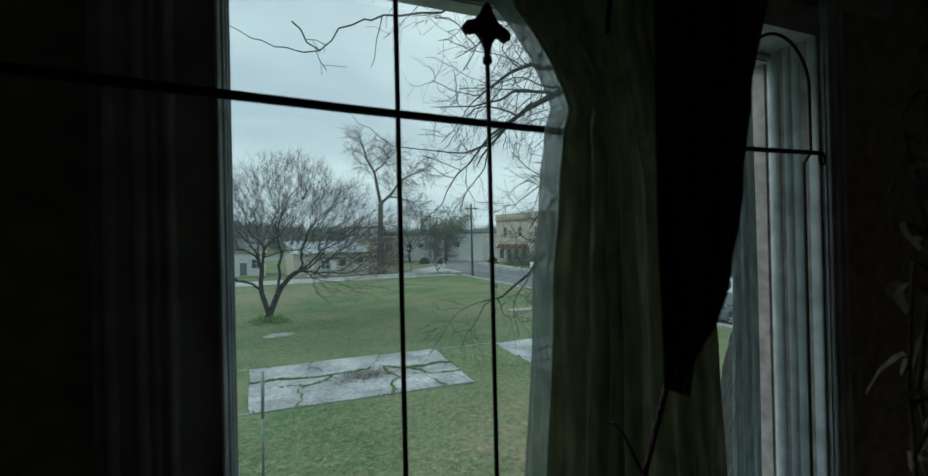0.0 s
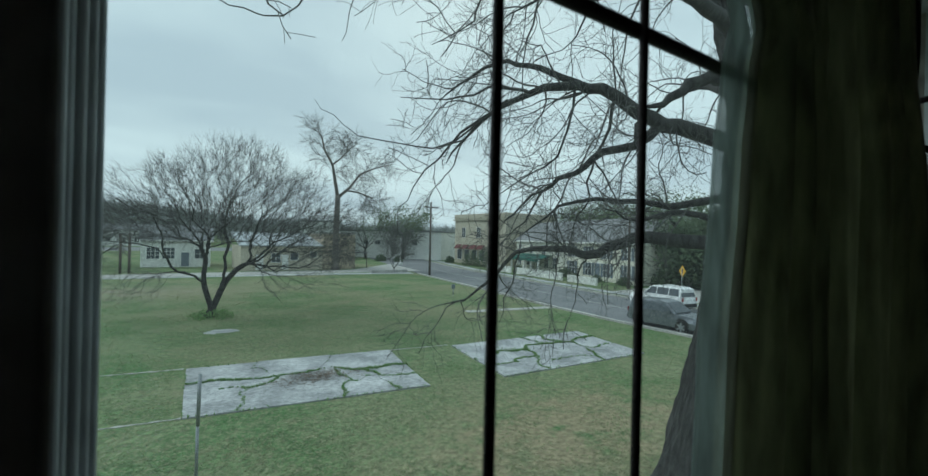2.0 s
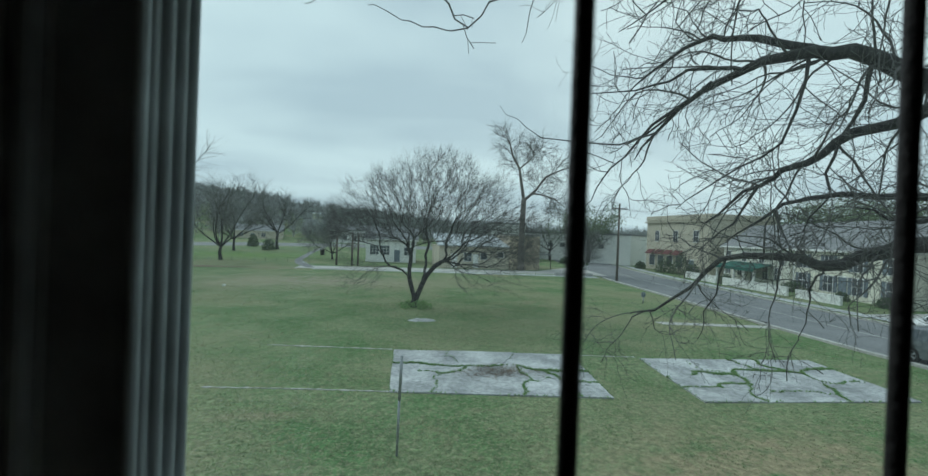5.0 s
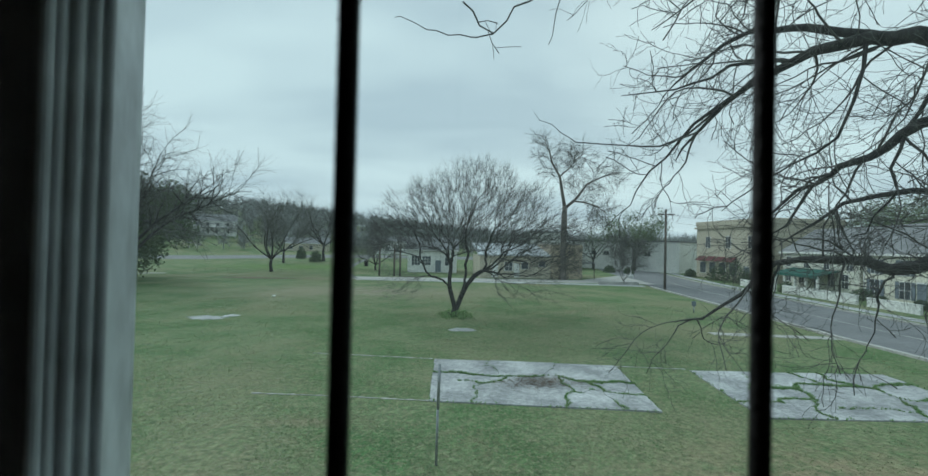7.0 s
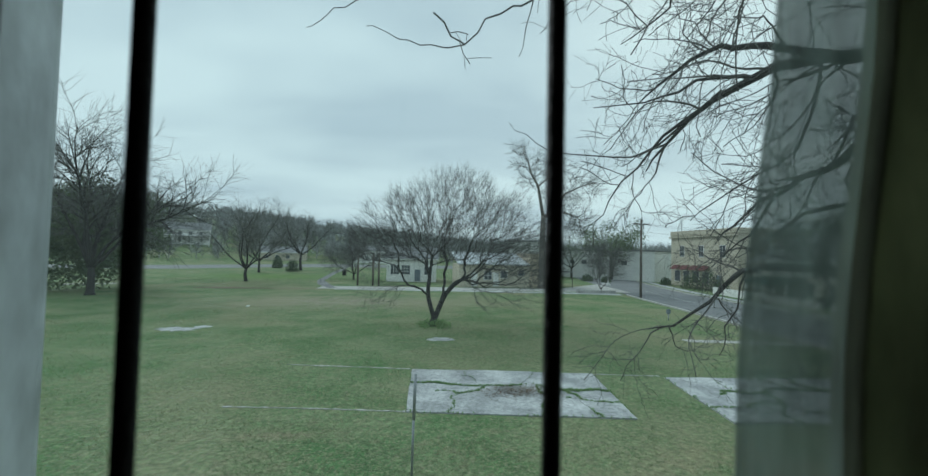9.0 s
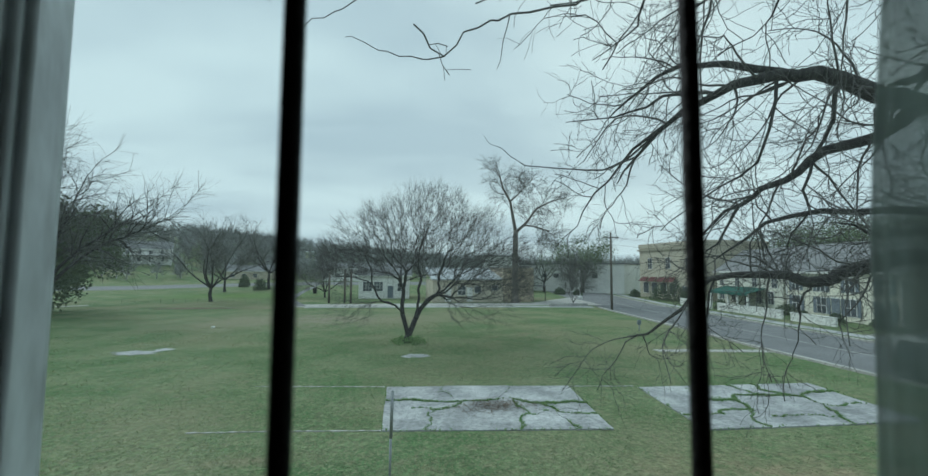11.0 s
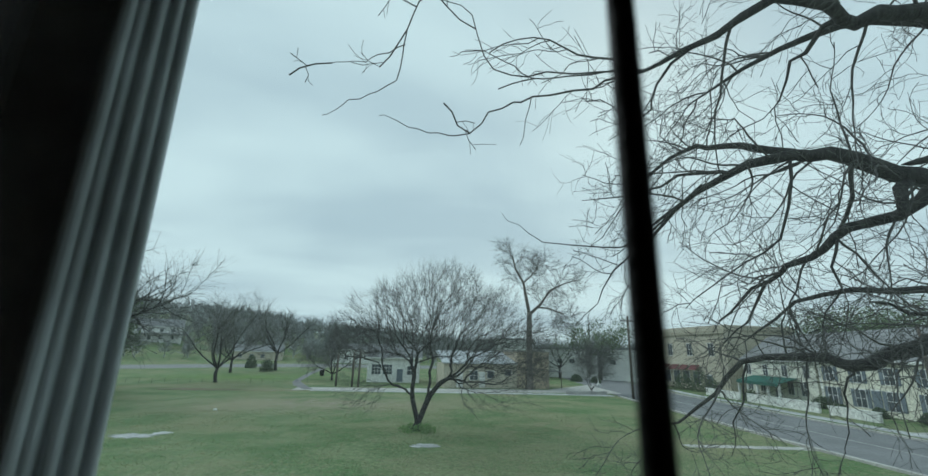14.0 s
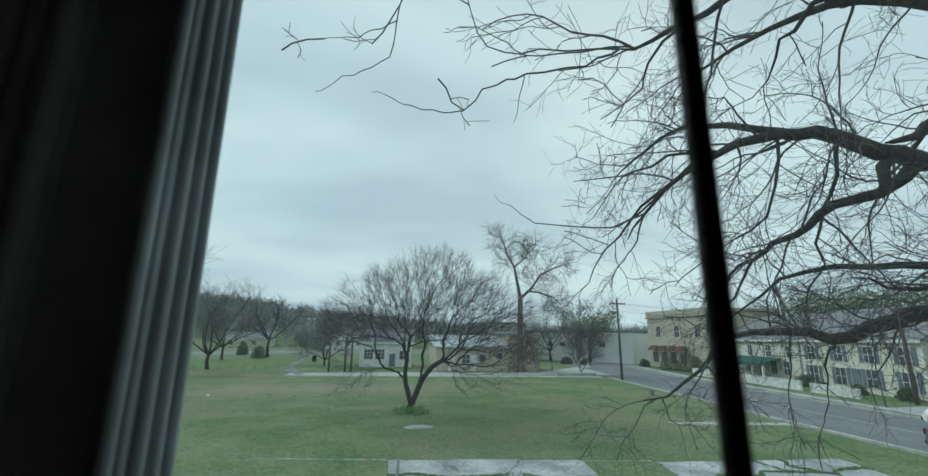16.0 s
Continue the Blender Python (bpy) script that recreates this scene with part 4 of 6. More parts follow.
def street_tree():
    """The big old tree by the house: stout trunk, long crooked limbs that reach past the window, hanging twigs."""
    rng = random.Random(4)
    acc = []
    cfg = [lvl(1.35, 0.15, (30, 75), (0.38, 0.65), 3.0, 0.020, 0.3, 0.16, -0.02, 0.85, 0.02, 8),
           lvl(3.3, 0.10, (30, 75), (0.38, 0.8), 1.9, 0.0105, 0.18, 0.20, -0.03, 0.80, 0.008, 6),
           lvl(6.4, 0.10, (28, 70), (0.35, 0.8), 0.9, 0.0075, 0.12, 0.22, -0.02, 0.75, 0.0045, 5),
           lvl(0, 0.1, (25, 65), (0.35, 0.8), 0.42, 0.009, 0.09, 0.22, -0.03, 0.6, 0.0032, 3)]
    base = Vector((9.05, 4.55, 0.0))
    trunk = [Vector(p) for p in ((9.02, 4.55, -0.1), (9.06, 4.50, 0.5), (9.15, 4.45, 1.2), (9.42, 4.20, 3.2), (9.68, 3.97, 5.2), (9.78, 3.86, 6.8), (9.70, 3.85, 8.2), (9.40, 4.05, 9.8), (9.2, 4.2, 12.0), (9.3, 4.0, 14.0))]
    girth = [0.72, 0.55, 0.48, 0.42, 0.40, 0.38, 0.33, 0.27, 0.18, 0.08]

    def led(pts, r0, r1, kids=True, dens=1.0, start=0.12):
        pts = [Vector(p) for p in pts]
        fine = []
        for i in range(len(pts) - 1):
            for s in (0, 0.34, 0.67):
                j = Vector((rng.gauss(0, 1), rng.gauss(0, 1), rng.gauss(0, 1))) * (min(0.035, 0.006 + 0.9 * r0) if 0 < i + s else 0)
                a, b = pts[max(i - 1, 0)], pts[min(i + 2, len(pts) - 1)]
                p, q = pts[i], pts[i + 1]
                m0, m1 = (q - a) / 2, (b - p) / 2
                h = s
                fine.append(p * (2 * h**3 - 3 * h * h + 1) + m0 * (h**3 - 2 * h * h + h) + q * (3 * h * h - 2 * h**3) + m1 * (h**3 - h * h) + j)
        fine.append(pts[-1])
        n = len(fine)
        tip = min(r1, 0.009) if kids else r1
        radii = [r0 + (r1 - r0) * (i / (n - 1)) ** 0.8 + (tip - r1) * (i / (n - 1)) ** 4 for i in range(n)]
        limb(acc, rng, fine, radii, 12)
        if kids:
            ln = sum((b - a).length for a, b in zip(fine, fine[1:]))
            k2 = [dict(cfg[0], kids=cfg[0]["kids"] * 1.65 * dens), dict(cfg[1], max=min(1.9, 0.45 + r0 * 13))] + cfg[2:]
            offshoots(acc, rng, fine, radii, ln, 0, k2, start)

    led(((9.72, 3.9, 7.2), (8.7, 4.35, 7.45), (7.64, 4.66, 7.65), (6.87, 4.86, 7.93), (6.14, 5.18, 8.02), (5.63, 5.85, 8.0), (5.14, 6.69, 7.6), (4.79, 7.42, 6.78)), 0.20, 0.03)
    led(((6.4, 5.05, 8.0), (5.83, 5.74, 8.41), (5.5, 6.39, 8.78), (5.11, 7.07, 8.53), (4.7, 7.6, 8.1)), 0.075, 0.02)
    led(((7.9, 4.6, 7.55), (7.77, 4.83, 7.25), (7.08, 5.23, 6.93), (6.68, 5.67, 6.53), (6.23, 6.07, 6.23), (5.7, 6.6, 5.6)), 0.12, 0.025)
    led(((9.65, 4.0, 5.1), (8.64, 5.31, 5.34), (8.04, 5.65, 5.15), (7.51, 6.01, 4.91), (7.15, 6.4, 5.04), (6.64, 7.17, 4.92), (6.1, 7.92, 4.01), (5.54, 8.83, 3.58)), 0.17, 0.018)
    led(((9.75, 3.9, 7.9), (9.0, 3.9, 8.4), (8.54, 4.14, 8.41), (7.96, 4.41, 7.97), (7.4, 4.62, 7.78)), 0.15, 0.10, dens=0.7)
    led(((9.6, 3.9, 8.6), (8.2, 3.5, 9.1), (6.72, 3.28, 8.95), (5.82, 3.2, 8.92), (5.04, 3.28, 8.77), (4.06, 3.17, 8.74), (3.21, 3.6, 8.27), (2.66, 3.82, 8.11)), 0.16, 0.022, dens=0.35, start=0.3)
    led(((2.66, 3.82, 8.11), (2.31, 4.0, 7.96), (1.60, 4.0, 7.75), (1.26, 4.0, 7.60), (0.87, 4.0, 7.25), (0.55, 4.0, 7.20), (0.24, 4.0, 7.25), (-0.07, 4.0, 7.33)), 0.015, 0.003, dens=0.15, start=0.35)
    led(((1.58, 4.0, 7.75), (1.52, 4.0, 7.49), (1.44, 4.0, 7.15)), 0.007, 0.003, False)
    led(((2.75, 3.80, 8.14), (2.03, 4.0, 8.10), (1.60, 4.0, 8.02), (1.26, 4.0, 8.20), (0.91, 4.0, 8.27), (0.65, 4.0, 8.15)), 0.011, 0.003, dens=0.2)
    led(((9.75, 3.9, 6.3), (9.0, 4.9, 6.0), (8.3, 5.8, 6.2), (7.5, 6.8, 6.0), (7.0, 7.6, 5.3)), 0.10, 0.02)
    led(((9.7, 3.95, 5.5), (9.0, 4.8, 5.9), (8.3, 5.2, 5.7), (7.6, 5.6, 5.9)), 0.09, 0.02)
    led(((9.3, 4.1, 10.0), (8.2, 5.0, 10.8), (7.0, 5.8, 10.6), (5.8, 6.8, 9.9)), 0.14, 0.02)
    led(((9.72, 3.9, 8.0), (10.6, 5.0, 9.0), (11.5, 6.5, 9.2), (12.0, 8.0, 8.6)), 0.15, 0.02)
    led(((9.72, 3.9, 6.4), (10.6, 3.0, 7.2), (11.6, 2.2, 7.6)), 0.13, 0.03, dens=0.5)
    led(((5.14, 6.69, 7.6), (5.0, 7.9, 7.2), (4.45, 8.6, 7.32), (3.63, 8.6, 7.35), (2.96, 8.6, 7.51), (2.41, 8.6, 7.93)), 0.024, 0.004, False)
    led(((6.14, 5.18, 8.02), (6.04, 5.51, 6.84), (5.64, 6.15, 6.36), (5.26, 6.8, 5.82)), 0.028, 0.006)
    led(((6.87, 4.86, 7.93), (6.95, 5.2, 7.1), (6.72, 5.30, 6.4), (6.85, 5.45, 5.9), (6.6, 5.8, 5.4)), 0.036, 0.008)
    led(((5.63, 5.85, 8.0), (5.21, 6.51, 8.18), (4.69, 7.3, 8.07), (4.03, 8.08, 8.17)), 0.04, 0.006)
    led(((5.4, 6.2, 7.9), (5.0, 7.2, 7.4), (4.6, 8.0, 6.6), (4.3, 8.6, 5.9)), 0.04, 0.006)
    led(((6.23, 6.07, 6.23), (6.09, 6.42, 5.61), (5.79, 6.83, 5.12)), 0.03, 0.006)
    led(((7.51, 6.01, 4.91), (7.34, 6.02, 4.5), (7.38, 6.15, 4.1), (7.25, 6.15, 3.6)), 0.024, 0.005)
    led(((6.64, 7.17, 4.92), (6.45, 7.37, 3.9), (6.35, 7.48, 3.31)), 0.022, 0.005, dens=0.4)
    led(((4.06, 3.17, 8.74), (3.44, 4.14, 8.5), (3.47, 4.63, 8.2), (3.14, 5.21, 8.01)), 0.028, 0.005, dens=0.6)
    led(((5.04, 3.28, 8.77), (4.97, 3.88, 8.63), (5.11, 4.38, 8.26)), 0.04, 0.006, dens=0.8)
    led(((2.66, 3.82, 8.11), (1.82, 4.06, 8.14), (1.19, 4.12, 8.14), (0.85, 3.76, 8.5), (0.51, 3.69, 8.6)), 0.012, 0.004, dens=0.15)
    led(((0.9, 3.6, 9.2), (0.30, 4.0, 8.85), (0.15, 4.0, 8.23), (0.07, 4.0, 7.81), (-0.18, 4.0, 7.56), (-0.44, 4.0, 7.42), (-0.63, 4.0, 7.27)), 0.010, 0.003, dens=0.35)
    led(((0.15, 4.0, 8.23), (-0.12, 4.0, 8.04), (-0.36, 4.0, 7.93), (-0.63, 4.0, 7.87)), 0.007, 0.003, dens=0.4)
    led(((2.6, 3.4, 9.6), (1.8, 3.5, 9.5), (0.9, 3.6, 9.2)), 0.025, 0.014, False)
    led(((5.04, 3.28, 8.77), (4.0, 3.3, 9.3), (2.6, 3.4, 9.6)), 0.045, 0.025, False)
    # snapped stub under the main fork
    limb(acc, rng, [Vector((7.6, 4.66, 7.62)), Vector((7.42, 4.72, 7.45)), Vector((7.30, 4.66, 7.12)), Vector((7.24, 4.66, 6.98))], [0.10, 0.09, 0.07, 0.03], 8)
    ob = tree_object("street_tree", tuple(base), acc, M_BARK, M_TWIG, "large old bare tree with rough bark and crooked limbs", thin=0.02)
    # the bole, with furrowed bark
    v, f, rings, n = [], [], 260, 110
    for j in range(rings + 1):
        s = j / rings * (len(trunk) - 1)
        i = min(int(s), len(trunk) - 2)
        h = s - i
        a, b = trunk[max(i - 1, 0)], trunk[min(i + 2, len(trunk) - 1)]
        p, q = trunk[i], trunk[i + 1]
        c = p * (2 * h**3 - 3 * h * h + 1) + (q - a) / 2 * (h**3 - 2 * h * h + h) + q * (3 * h * h - 2 * h**3) + (b - p) / 2 * (h**3 - h * h)
        r = girth[i] + (girth[i + 1] - girth[i]) * h
        for k in range(n):
            w = 2 * math.pi * k / n
            d = Vector((math.cos(w), math.sin(w), 0))
            furrow = abs(noise.noise(Vector((math.cos(w) * 5.5, math.sin(w) * 5.5, c.z * 1.1)))) + 0.5 * abs(noise.noise(Vector((math.cos(w) * 13, math.sin(w) * 13, c.z * 2.6))))
            lump = noise.noise(Vector((math.cos(w) * 1.3, math.sin(w) * 1.3, c.z * 0.5)))
            flare = 0.16 * max(0.0, 1 - c.z / 1.0) * max(0.0, math.cos(w * 5 + 1))
            v.append(c - Vector(base) + d * (r * (0.90 + 0.09 * lump) + 0.10 * furrow + flare))
    for j in range(rings):
        for k in range(n):
            a0, b0 = j * n + k, j * n + (k + 1) % n
            f.append((a0, b0, b0 + n, a0 + n))
    raw("bole", v, f, M_BARK, ob, smooth=True)
    return ob


street_tree()


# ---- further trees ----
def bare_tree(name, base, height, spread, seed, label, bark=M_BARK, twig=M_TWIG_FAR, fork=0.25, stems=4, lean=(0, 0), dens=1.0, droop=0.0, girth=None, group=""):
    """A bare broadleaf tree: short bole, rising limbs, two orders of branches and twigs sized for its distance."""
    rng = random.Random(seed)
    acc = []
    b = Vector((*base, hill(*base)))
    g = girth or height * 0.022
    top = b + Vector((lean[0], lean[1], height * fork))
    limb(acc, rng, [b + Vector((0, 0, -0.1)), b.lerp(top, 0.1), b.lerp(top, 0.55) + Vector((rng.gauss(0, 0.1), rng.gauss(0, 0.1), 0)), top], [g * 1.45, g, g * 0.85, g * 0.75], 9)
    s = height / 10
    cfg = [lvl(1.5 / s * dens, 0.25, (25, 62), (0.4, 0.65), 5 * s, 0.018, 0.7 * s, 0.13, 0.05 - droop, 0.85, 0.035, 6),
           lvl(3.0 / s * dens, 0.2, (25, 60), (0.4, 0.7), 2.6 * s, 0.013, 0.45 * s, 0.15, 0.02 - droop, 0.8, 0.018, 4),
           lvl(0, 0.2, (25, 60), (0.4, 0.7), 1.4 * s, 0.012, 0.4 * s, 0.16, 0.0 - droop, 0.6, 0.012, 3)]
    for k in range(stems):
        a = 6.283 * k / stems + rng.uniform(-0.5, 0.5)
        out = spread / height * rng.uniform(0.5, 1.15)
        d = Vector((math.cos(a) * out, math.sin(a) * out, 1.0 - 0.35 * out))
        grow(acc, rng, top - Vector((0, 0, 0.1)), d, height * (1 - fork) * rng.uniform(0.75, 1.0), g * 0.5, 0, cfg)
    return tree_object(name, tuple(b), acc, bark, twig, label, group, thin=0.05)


def leafy_crown(rng, centre, rx, rz, count, size):
    """Many small leaf clumps, gathered in uneven lobes with gaps between."""
    v, f = [], []
    lobes = [(centre + Vector((rng.gauss(0, rx * 0.5), rng.gauss(0, rx * 0.5), rng.gauss(0, rz * 0.42))), rng.uniform(0.45, 0.75)) for _ in range(34)]
    for _ in range(count):
        c, w = rng.choice(lobes)
        d = Vector((rng.gauss(0, 1), rng.gauss(0, 1), rng.gauss(0, 0.8)))
        p = c + d.normalized() * (rng.random() ** 0.4) * Vector((rx, rx, rz)).length * 0.45 * w
        a = Vector((rng.gauss(0, 1), rng.gauss(0, 1), rng.gauss(0, 1))).normalized() * size * rng.uniform(0.6, 1.4)
        c2 = a.orthogonal().normalized() * size * rng.uniform(0.4, 1.0)
        k = len(v)
        v += [p - a, p + c2, p + a, p - c2]
        f.append((k, k + 1, k + 2, k + 3))
    return v, f


def leafy_tree(name, base, height, spread, seed, label, count=2600, size=0.28, trunk=0.35, group="", material=M_LEAF):
    rng = random.Random(seed)
    b = Vector((*base, hill(*base)))
    ob = thing(name, tuple(b), label, "tree", group)
    acc = []
    t = Vector((0, 0, height * trunk))
    limb(acc, rng, [Vector((0, 0, -0.1)), t * 0.5, t], [height * 0.035, height * 0.028, height * 0.022], 8)
    for k in range(6):
        a = 6.283 * k / 6 + rng.uniform(-0.4, 0.4)
        e = t + Vector((math.cos(a) * spread * 0.36, math.sin(a) * spread * 0.36, height * rng.uniform(0.2, 0.45)))
        limb(acc, rng, [t * 0.95, t.lerp(e, 0.5) + Vector((rng.gauss(0, 0.2), rng.gauss(0, 0.2), 0.2)), e], [height * 0.016, height * 0.010, height * 0.004], 6)
    v, f = [], []
    for pts, radii, n in acc:
        tube_into(v, f, pts, radii, n)
    raw("trunk", v, f, M_BARK, ob, smooth=True)
    v, f = leafy_crown(rng, Vector((0, 0, height * (0.5 + trunk * 0.45))), spread * 0.55, height * (1 - trunk) * 0.52, count, size)
    raw("crown", v, f, material, ob)
    return ob


def shrub(base, w, h, seed, label, name="shrub", material=M_LEAF2, count=900, size=0.10):
    rng = random.Random(seed)
    ob = thing(name, (*base, 0), label, "shrub")
    v, f = [], []
    for _ in range(count):
        d = Vector((rng.gauss(0, 1), rng.gauss(0, 1), abs(rng.gauss(0, 1)))).normalized() * (rng.random() ** 0.3)
        p = Vector((d.x * w / 2, d.y * w / 2, d.z * h)) * rng.uniform(0.88, 1.06)
        a = Vector((rng.gauss(0, 1), rng.gauss(0, 1), rng.gauss(0, 1))).normalized() * size
        c = a.orthogonal().normalized() * size * 0.7
        k = len(v)
        v += [p - a, p + c, p + a, p - c]
        f.append((k, k + 1, k + 2, k + 3))
    raw("foliage", v, f, material, ob)
    v, f = [], []
    for k in range(5):
        a = 1.257 * k
        tube_into(v, f, [Vector((0.05 * math.cos(a), 0.05 * math.sin(a), -0.02)), Vector((w * 0.3 * math.cos(a), w * 0.3 * math.sin(a), h * 0.7))], [0.03, 0.012], 5)
    raw("stem", v, f, M_BARK, ob)
    return ob


def dead_tree():
    """Tall pale snag with a broken bole and a few crooked upper limbs."""
    rng = random.Random(12)
    acc = []
    b = Vector((21.4, 66.5, 0.0))
    cfg = [lvl(2.6, 0.2, (30, 75), (0.3, 0.55), 5, 0.022, 0.7, 0.20, 0.02, 0.85, 0.04, 7), lvl(6.0, 0.2, (30, 75), (0.4, 0.7), 3, 0.013, 0.45, 0.22, 0.02, 0.8, 0.022, 5),
           lvl(0.0, 0.2, (30, 70), (0.4, 0.8), 1.6, 0.014, 0.4, 0.2, 0, 0.7, 0.016, 3)]
    limb(acc, rng, [b + Vector(p) for p in ((0, 0, -0.1), (0.05, 0, 0.6), (0.0, 0, 5), (0.1, 0, 9.5), (0.15, 0, 11.5))], [0.75, 0.52, 0.46, 0.42, 0.38], 12)
    t = b + Vector((0.15, 0, 11.2))
    for pts, r in (([(0, 0, 0), (-0.5, 0.2, 3.0), (-0.9, 0, 5.0), (-2.2, -0.2, 7.0), (-2.6, 0, 8.8), (-3.4, 0.2, 10.4)], 0.30), ([(0, 0, 0), (1.8, 0, 1.6), (3.6, 0.2, 4.0), (6.0, 0, 5.2), (8.5, 0, 6.0)], 0.26),
                   ([(1.2, 0, 1.2), (3.2, -0.4, 1.0), (5.2, -0.3, 0.4), (7.0, 0, -0.8)], 0.16), ([(-0.9, 0, 5.0), (0.6, 0, 6.4), (2.0, 0.2, 8.0), (3.0, 0, 8.8)], 0.14)):
        q = [t + Vector(p) for p in pts]
        rad = [max(0.05, r * (1 - 0.8 * i / (len(q) - 1))) for i in range(len(q))]
        limb(acc, rng, q, rad, 8)
        offshoots(acc, rng, q, rad, 10, 0, cfg, 0.25)
    return tree_object("dead_tree", tuple(b), acc, M_DEAD, M_TWIG_FAR, "tall dead tree with a thick broken trunk", thin=0.06)


dead_tree()
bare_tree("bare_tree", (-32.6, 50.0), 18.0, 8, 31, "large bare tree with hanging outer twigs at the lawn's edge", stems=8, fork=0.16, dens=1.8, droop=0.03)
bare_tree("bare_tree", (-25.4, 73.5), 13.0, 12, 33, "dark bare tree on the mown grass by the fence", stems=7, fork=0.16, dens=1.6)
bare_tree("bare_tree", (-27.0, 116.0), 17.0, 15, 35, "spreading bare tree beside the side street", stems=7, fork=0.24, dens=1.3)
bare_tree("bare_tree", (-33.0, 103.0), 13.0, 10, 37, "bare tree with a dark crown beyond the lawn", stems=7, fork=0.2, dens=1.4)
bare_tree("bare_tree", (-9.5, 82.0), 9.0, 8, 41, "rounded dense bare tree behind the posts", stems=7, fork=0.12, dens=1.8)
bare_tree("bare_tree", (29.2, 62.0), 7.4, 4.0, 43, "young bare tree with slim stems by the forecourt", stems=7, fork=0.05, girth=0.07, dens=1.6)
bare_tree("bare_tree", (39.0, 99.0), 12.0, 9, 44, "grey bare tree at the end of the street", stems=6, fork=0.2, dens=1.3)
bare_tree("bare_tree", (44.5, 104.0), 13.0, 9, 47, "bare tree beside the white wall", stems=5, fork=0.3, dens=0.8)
leafy_tree("evergreen_tree", (47.5, 96.0), 12.5, 11, 51, "dark evergreen tree before the white wall", count=6500, size=0.20, trunk=0.38)
for i, (x, y, h, w) in enumerate(((72, 62, 13, 14), (69, 52, 13.5, 14), (66, 42, 12.5, 13), (62, 31, 12, 12), (58, 21, 9, 11), (56, 9, 8, 10), (60, 0, 8, 10), (78, 76, 12, 13))):
    leafy_tree("evergreen_tree", (x, y), h, w, 60 + i, "broad evergreen oak behind the houses", count=13000, size=0.16, trunk=0.25, group="evergreens behind the houses")
for i, (x, y, h, w) in enumerate(((50.6, 27.8, 8.5, 5.5), (54.0, 26.5, 9.5, 6.5), (54.5, 21.5, 8.5, 6.5), (56.0, 16.0, 9.0, 7.0), (57.0, 10.0, 8.0, 6.5))):
    leafy_tree("evergreen_tree", (x, y), h, w, 160 + i, "dark dense evergreen at the edge of the car park", count=5200, size=0.20, trunk=0.10, group="evergreens by the car park", material=M_LEAF2)
for k, (x, y) in enumerate(((48.8, 29.0), (51.0, 25.2), (51.8, 22.0), (53.0, 18.6), (54.0, 13.5))):
    shrub((x, y), 3.0, 2.3, 180 + k, "dark wild brush at the edge of the car park", "brush", M_LEAF2, 900, 0.15)
leafy_tree("evergreen_tree", (-38.5, 59.0), 12.5, 11, 71, "dark evergreen tree beyond the lawn's corner", count=22000, size=0.17, trunk=0.12)
for k, (x, y, w, h, s) in enumerate(((-27.4, 109.5, 3.4, 2.9, 0.16), (-36.4, 129.0, 3.2, 3.4, 0.18), (38.2, 88.0, 2.6, 1.5, 0.16), (41.0, 85.0, 2.2, 1.3, 0.14), (50.0, 78.5, 2.2, 1.6, 0.14),
                                     (49.5, 70.0, 3.6, 2.8, 0.16), (49.8, 66.0, 3.8, 3.4, 0.16), (48.8, 62.0, 3.0, 2.4, 0.14), (45.8, 51.5, 1.8, 1.5, 0.12), (46.0, 36.5, 1.5, 1.0, 0.1), (46.4, 40.5, 1.6, 0.9, 0.1), (45.6, 32.2, 1.6, 1.1, 0.1), (48.2, 44.0, 2.6, 1.4, 0.12))):
    shrub((x, y), w, h, 80 + k, "clipped dark green shrub", count=700, size=s)
shrub((2.3, 30.7), 2.7, 0.5, 99, "weeds growing round the foot of the tree", "weeds", M_WEED, 520, 0.07)


def woods():
    """Winter woods on the rising ground behind the town: bare crowns too many to count."""
    rng = random.Random(7)
    v, f = [], []
    for k in range(2500):
        az = radians(rng.uniform(-62, 62))
        d = rng.uniform(205, 380) if az < 0.1 else rng.uniform(170, 340)
        x, y = d * math.sin(az), d * math.cos(az)
        if abs(az) < 0.55 and x > 20 and d < 230:
            continue
        if math.hypot(x + 96, y - 205) < 19 or math.hypot(x + 53, y - 196) < 14 or math.hypot(x + 10, y - 196) < 17:
            continue
        h = rng.uniform(7, 12.5)
        g = Vector((x, y, hill(x, y)))
        tube_into(v, f, [g, g + Vector((rng.gauss(0, 0.3), 0, h * 0.55))], [0.22, 0.12], 4)
        w = h * rng.uniform(0.32, 0.5)
        for j in range(46):
            a, e = rng.uniform(0, 6.283), rng.uniform(0.05, 1.45)
            dr = Vector((math.cos(a) * math.cos(e), math.sin(a) * math.cos(e), math.sin(e)))
            p = g + Vector((0, 0, h * rng.uniform(0.08, 0.5))) + dr * w * rng.uniform(0.1, 0.6)
            q = p + (dr + Vector((rng.gauss(0, 0.35), rng.gauss(0, 0.35), 0.3))) * w * rng.uniform(0.4, 0.9)
            s = (q - p).cross(Vector((rng.gauss(0, 1), rng.gauss(0, 1), 1))).normalized() * rng.uniform(0.10, 0.34)
            i = len(v)
            v += [p - s, p + s, q]
            f.append((i, i + 1, i + 2))
    return tagged(raw("woods", v, f, M_WOODS), "grey winter woods on the hillside, with haze in their colour", "woods", "", "stuff")


woods()


